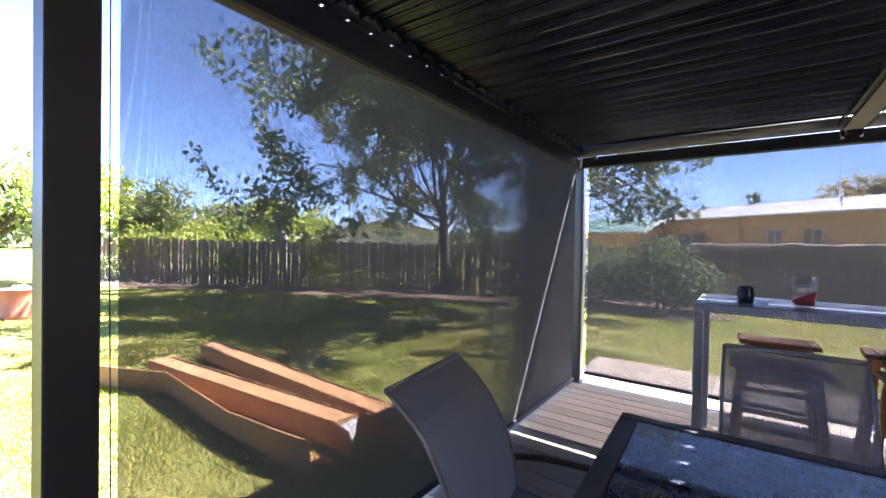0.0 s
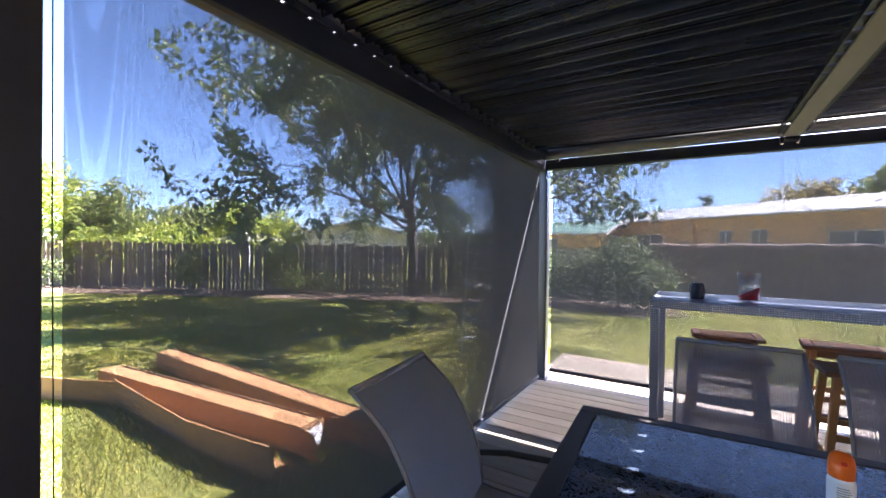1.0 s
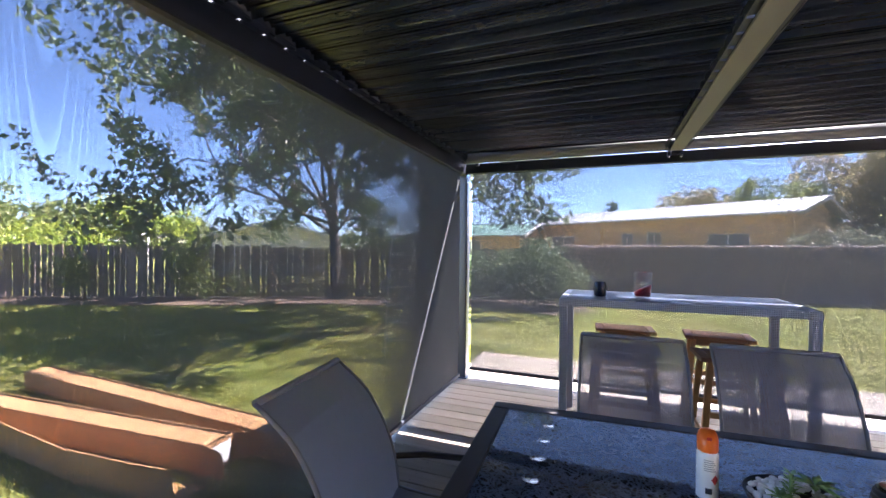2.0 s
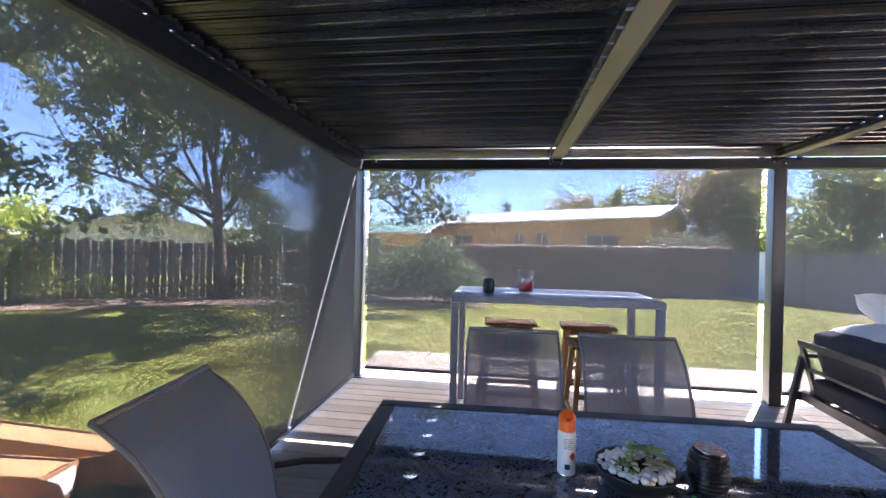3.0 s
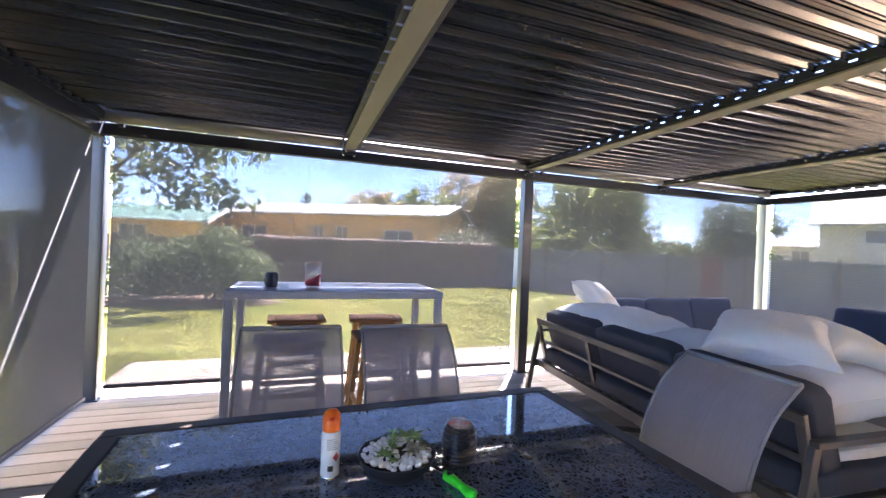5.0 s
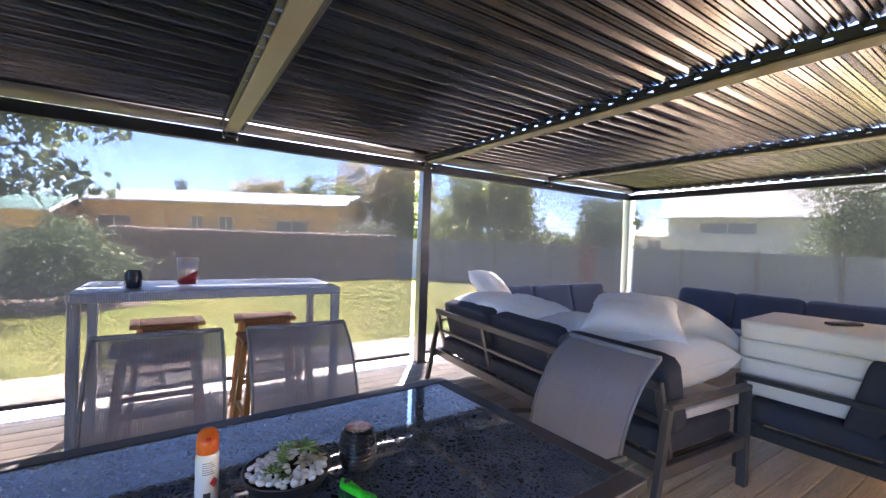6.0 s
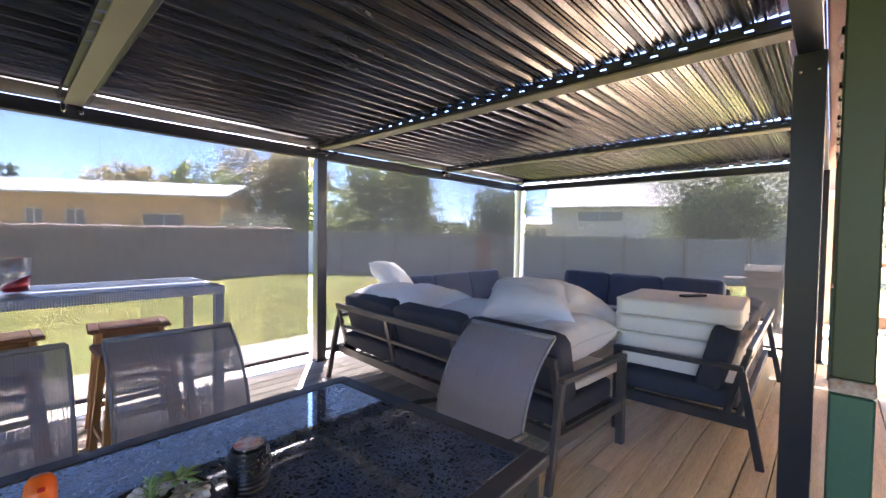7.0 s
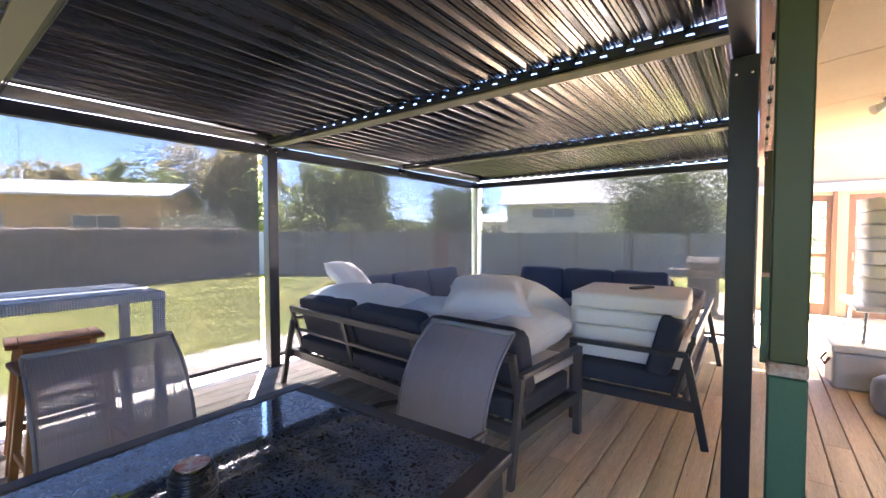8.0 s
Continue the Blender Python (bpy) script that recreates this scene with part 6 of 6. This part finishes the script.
def at(bearing, dist):
    a = radians(bearing)
    return 0.55 + dist * math.sin(a), 0.75 + dist * math.cos(a)
def grove(bearing, dist, w, h, n, size, mt, label, seed, k=9, low=0.45):
    r = random.Random(seed)
    x, y = at(bearing, dist)
    return far_tree(x, y, sprawl(r, w, h, k, low), n, size, mt, label, h * 0.4, 0.1 + 0.02 * w, seed)
grove(-72.5, 23, 2.2, 4.6, 4200, 0.2, M_LEAF_G, "tall feathery dark tree behind the timber fence", 40)
grove(-67, 26, 2.6, 4.1, 5000, 0.25, M_LEAF_G, "green tree behind the timber fence", 41)
grove(-63.0, 24, 2.4, 3.1, 5000, 0.20, M_LEAF_Y, "lime green shrub behind the timber fence", 42)
grove(-57.5, 27, 2.7, 4.3, 5500, 0.22, M_LEAF_Y, "dark green tree behind the timber fence", 43)
grove(-53, 30, 2.4, 3.4, 4000, 0.25, M_LEAF_G, "green tree behind the timber fence", 44)
grove(-69, 21, 1.8, 2.6, 3500, 0.18, M_LEAF_Y, "bright shrub behind the timber fence", 45)
grove(-78, 20, 2.6, 4.9, 3000, 0.22, M_LEAF_Y, "bright green tree at the side of the yard", 46)
grove(-84, 22, 3.2, 5.4, 3400, 0.24, M_LEAF_G, "leafy green tree at the side of the yard", 47)
grove(-91, 24, 3.2, 4.6, 2400, 0.26, M_LEAF_Y, "bright green tree at the side of the yard", 48)
grove(9.2, 44, 3.3, 7.4, 7000, 0.36, M_LEAF_O, "olive brown tree behind the apricot house", 50, 12, 0.35)
grove(16.9, 46, 3.3, 8.3, 7500, 0.36, M_LEAF_G, "round green tree behind the apricot house", 51, 12, 0.35)
grove(25.6, 34, 3.9, 8.8, 17000, 0.28, M_LEAF_O, "big olive brown tree beside the apricot house", 52, 18, 0.28)
grove(20.6, 31, 1.5, 6.8, 4500, 0.19, M_LEAF_G, "green tree beside the apricot house", 53, 9, 0.3)
grove(22.0, 22.5, 1.9, 3.2, 3600, 0.15, M_LEAF_S, "silvery flowering shrub behind the brushwood fence", 54, 9, 0.35)
grove(29.5, 30, 2.4, 6.4, 4200, 0.26, M_LEAF_G, "green tree behind the steel fence", 55, 10, 0.25)
grove(35, 28, 3.4, 7.6, 8500, 0.26, M_LEAF_G, "tall dark green tree behind the steel fence", 56, 18, 0.22)
grove(42.3, 27, 2.9, 7.2, 8500, 0.26, M_LEAF_G, "tall green tree behind the steel fence", 57, 14, 0.22)
grove(45, 29, 1.3, 4.2, 1800, 0.24, M_LEAF_D, "dark tree behind the steel fence", 58, 9, 0.25)
grove(54.8, 25, 2.0, 4.7, 6500, 0.2, M_LEAF_D, "round dark green tree behind the steel fence", 59, 14, 0.25)
grove(81.8, 23.5, 3.2, 5.9, 18000, 0.155, M_LEAF_D, "wide green tree in front of the white house", 60, 20, 0.28)
grove(91, 25, 2.4, 5.0, 3000, 0.22, M_LEAF_G, "green tree in front of the white house", 61, 10, 0.3)
far_tree(*at(0.6, 55), [(0, 0, 2.0, 0.9, 1.8), (0, 0, 4.4, 0.8, 1.6), (0, 0, 6.6, 0.5, 1.2)], 1200, 0.4, M_LEAF_D, "narrow dark conifer behind the apricot house", 2.0, 0.15, 62)
grove(4.5, 58, 3.0, 6.0, 1000, 0.5, M_LEAF_D, "distant dark tree behind the houses", 63)
# far tree line that closes the horizon all round
rng = random.Random(77)
pts = []
for i in range(26000):
    a = rng.uniform(0, 6.283)
    r = rng.uniform(75, 95)
    top = 4.0 + 1.8 * noise.noise(Vector((a * 7, 0, 0))) + 1.2 * noise.noise(Vector((a * 23, 3, 0)))
    pts.append((r * math.sin(a), r * math.cos(a), GZ + top * rng.random() ** 0.7))
ob = new("distant_trees", leaf_mesh("distant_trees", pts, 1.3, M_LEAF_D, rng, 0.2, 0.8))
tagged(ob, "hazy line of distant green trees", "trees", kind="stuff")

# twigs on the bed by the fence
tw = bmesh.new()
rng = random.Random(9)
for i in range(46):
    x = rng.uniform(-19.5, -9.5)
    y = 6.0 + (x + 20.6) * 0.483 - rng.uniform(0.5, 1.3)
    a, l = rng.uniform(0, 6.283), rng.uniform(0.2, 0.9)
    tube(tw, [(x, y, GZ + 0.05), (x + 0.5 * l * math.cos(a), y + 0.5 * l * math.sin(a), GZ + 0.05 + 0.12 * rng.random()), (x + l * math.cos(a + 0.3), y + l * math.sin(a + 0.3), GZ + 0.06)], [0.02, 0.014, 0.006], 5)
tagged(part("fallen_twigs", tw, M_POSTW), "dry fallen twigs and clippings on the mulch", "twigs", kind="stuff")

# ---- grass ----
g = np.random.RandomState(5)
def grass(name, x0, x1, y0, y1, n, h0, h1):
    x, y = g.uniform(x0, x1, n), g.uniform(y0, y1, n)
    keep = ~((x < 12.45) & (x > 8) & (y < 2.65)) & ~((x > -1.05) & (x < 8.35) & (y > -2) & (y < 6.25)) & ~((x > -1.65) & (y < 0.9))
    keep &= np.hypot((x - 11.3) / 1.3, y - 13.5) > 0.8 + 0.5 * g.uniform(size=len(x))
    keep &= y < 4.0 + (x + 20.6) * 0.483
    x, y = x[keep], y[keep]
    n = len(x)
    clump = np.array([noise.noise(Vector((a * 1.7, b * 1.7, 0))) for a, b in zip(x, y)])
    h = g.uniform(h0, h1, n) * (1 + 0.9 * clump)
    a = g.uniform(0, 6.283, n)
    w = g.uniform(0.0025, 0.005, n) * (1 + (np.abs(x) + y) * 0.06)
    lean = g.uniform(0.1, 0.9, n) * h
    b = g.uniform(0, 6.283, n)
    z = np.full(n, GZ - 0.005)
    v = np.stack([np.stack([x - w * np.cos(a), y - w * np.sin(a), z], 1), np.stack([x + w * np.cos(a), y + w * np.sin(a), z], 1),
                  np.stack([x + lean * np.cos(b), y + lean * np.sin(b), z + h], 1)], 1).reshape(-1, 3)
    i = np.arange(n) * 3
    tagged(new(name, quick_mesh(name, v.tolist(), np.stack([i, i + 1, i + 2], 1).tolist(), M_BLADE)), "short mown lawn grass blades", "grass", kind="stuff")
grass("lawn_grass", -7.5, -1.05, -1.0, 7.5, 150000, 0.02, 0.06)
grass("lawn_grass", -19, -7.5, -1.5, 5.5, 60000, 0.03, 0.07)
grass("lawn_grass", -16, 0, 5.5, 14, 70000, 0.03, 0.07)
grass("lawn_grass", -2, 14, 6.2, 17.5, 110000, 0.025, 0.06)
grass("lawn_grass", 8.3, 16, 0.5, 12, 30000, 0.03, 0.07)

# ---- deck boards ----
dk = thing("deck_boards", pose(0, 0, 0), "weathered grey-brown timber deck boards with dark gaps", "deck", kind="structure")
rng = random.Random(2)
BW, GAP = 0.134, 0.0065
def board_mesh(L):
    c = 0.004
    return finish("deck_board", extrude_x([(0, -0.024), (BW, -0.024), (BW, -c), (BW - c, 0), (c, 0), (0, -c)], 0, L), M_DECK)
grey = {l: board_mesh(l) for l in (1.2, 1.8, 2.4, 3.0, 3.6, 4.2)}
# Lighter copies for the rows that catch the bounce by the house.
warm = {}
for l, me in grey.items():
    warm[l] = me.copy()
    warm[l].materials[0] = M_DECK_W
def row(y, x0, x1):
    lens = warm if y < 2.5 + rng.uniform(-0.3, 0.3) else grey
    x = x0
    first = rng.choice((1.2, 1.8, 2.4, 3.0))
    while x < x1 - 0.05:
        L = first if x == x0 else rng.choice((2.4, 3.0, 3.6, 4.2))
        left = x1 - x
        if left < L + 0.6:
            m = Matrix.Translation((x, y, 0)) @ Matrix.Diagonal(((left - 0.003) / 2.4, 1, 1, 1))
            part("deck_board", lens[2.4], M_DECK, dk, "", m)
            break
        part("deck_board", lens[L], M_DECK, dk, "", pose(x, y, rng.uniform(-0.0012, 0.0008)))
        x += L + 0.003
y = -1.88
while y < 6.1:
    # Some rows run on to x = 12.38 over the added, unseen reflecting stretch.
    a, b = (-1.6, 10.18) if y < 0.75 else (-1.045, (10.18 if y < 1.2 else 12.38) if y < 2.45 else 8.3)
    row(y, a, b)
    y += BW + GAP
nv, nf = [], []
yy = -1.88
while yy < 3.2:
    for j in range(20):
        x = -0.6 + j * 0.45
        for dy in (0.028, BW - 0.028):
            b = len(nv)
            ox, oy = rng.uniform(-0.012, 0.012), rng.uniform(-0.004, 0.004)
            nv += [(x + ox + 0.004 * math.cos(k * 1.0472), yy + dy + oy + 0.004 * math.sin(k * 1.0472), 0.0012) for k in range(6)]
            nf.append(tuple(range(b, b + 6)))
    yy += BW + GAP
tagged(part("nail_heads", quick_mesh("nail_heads", nv, nf, M_NAIL), None, dk), kind="stuff")
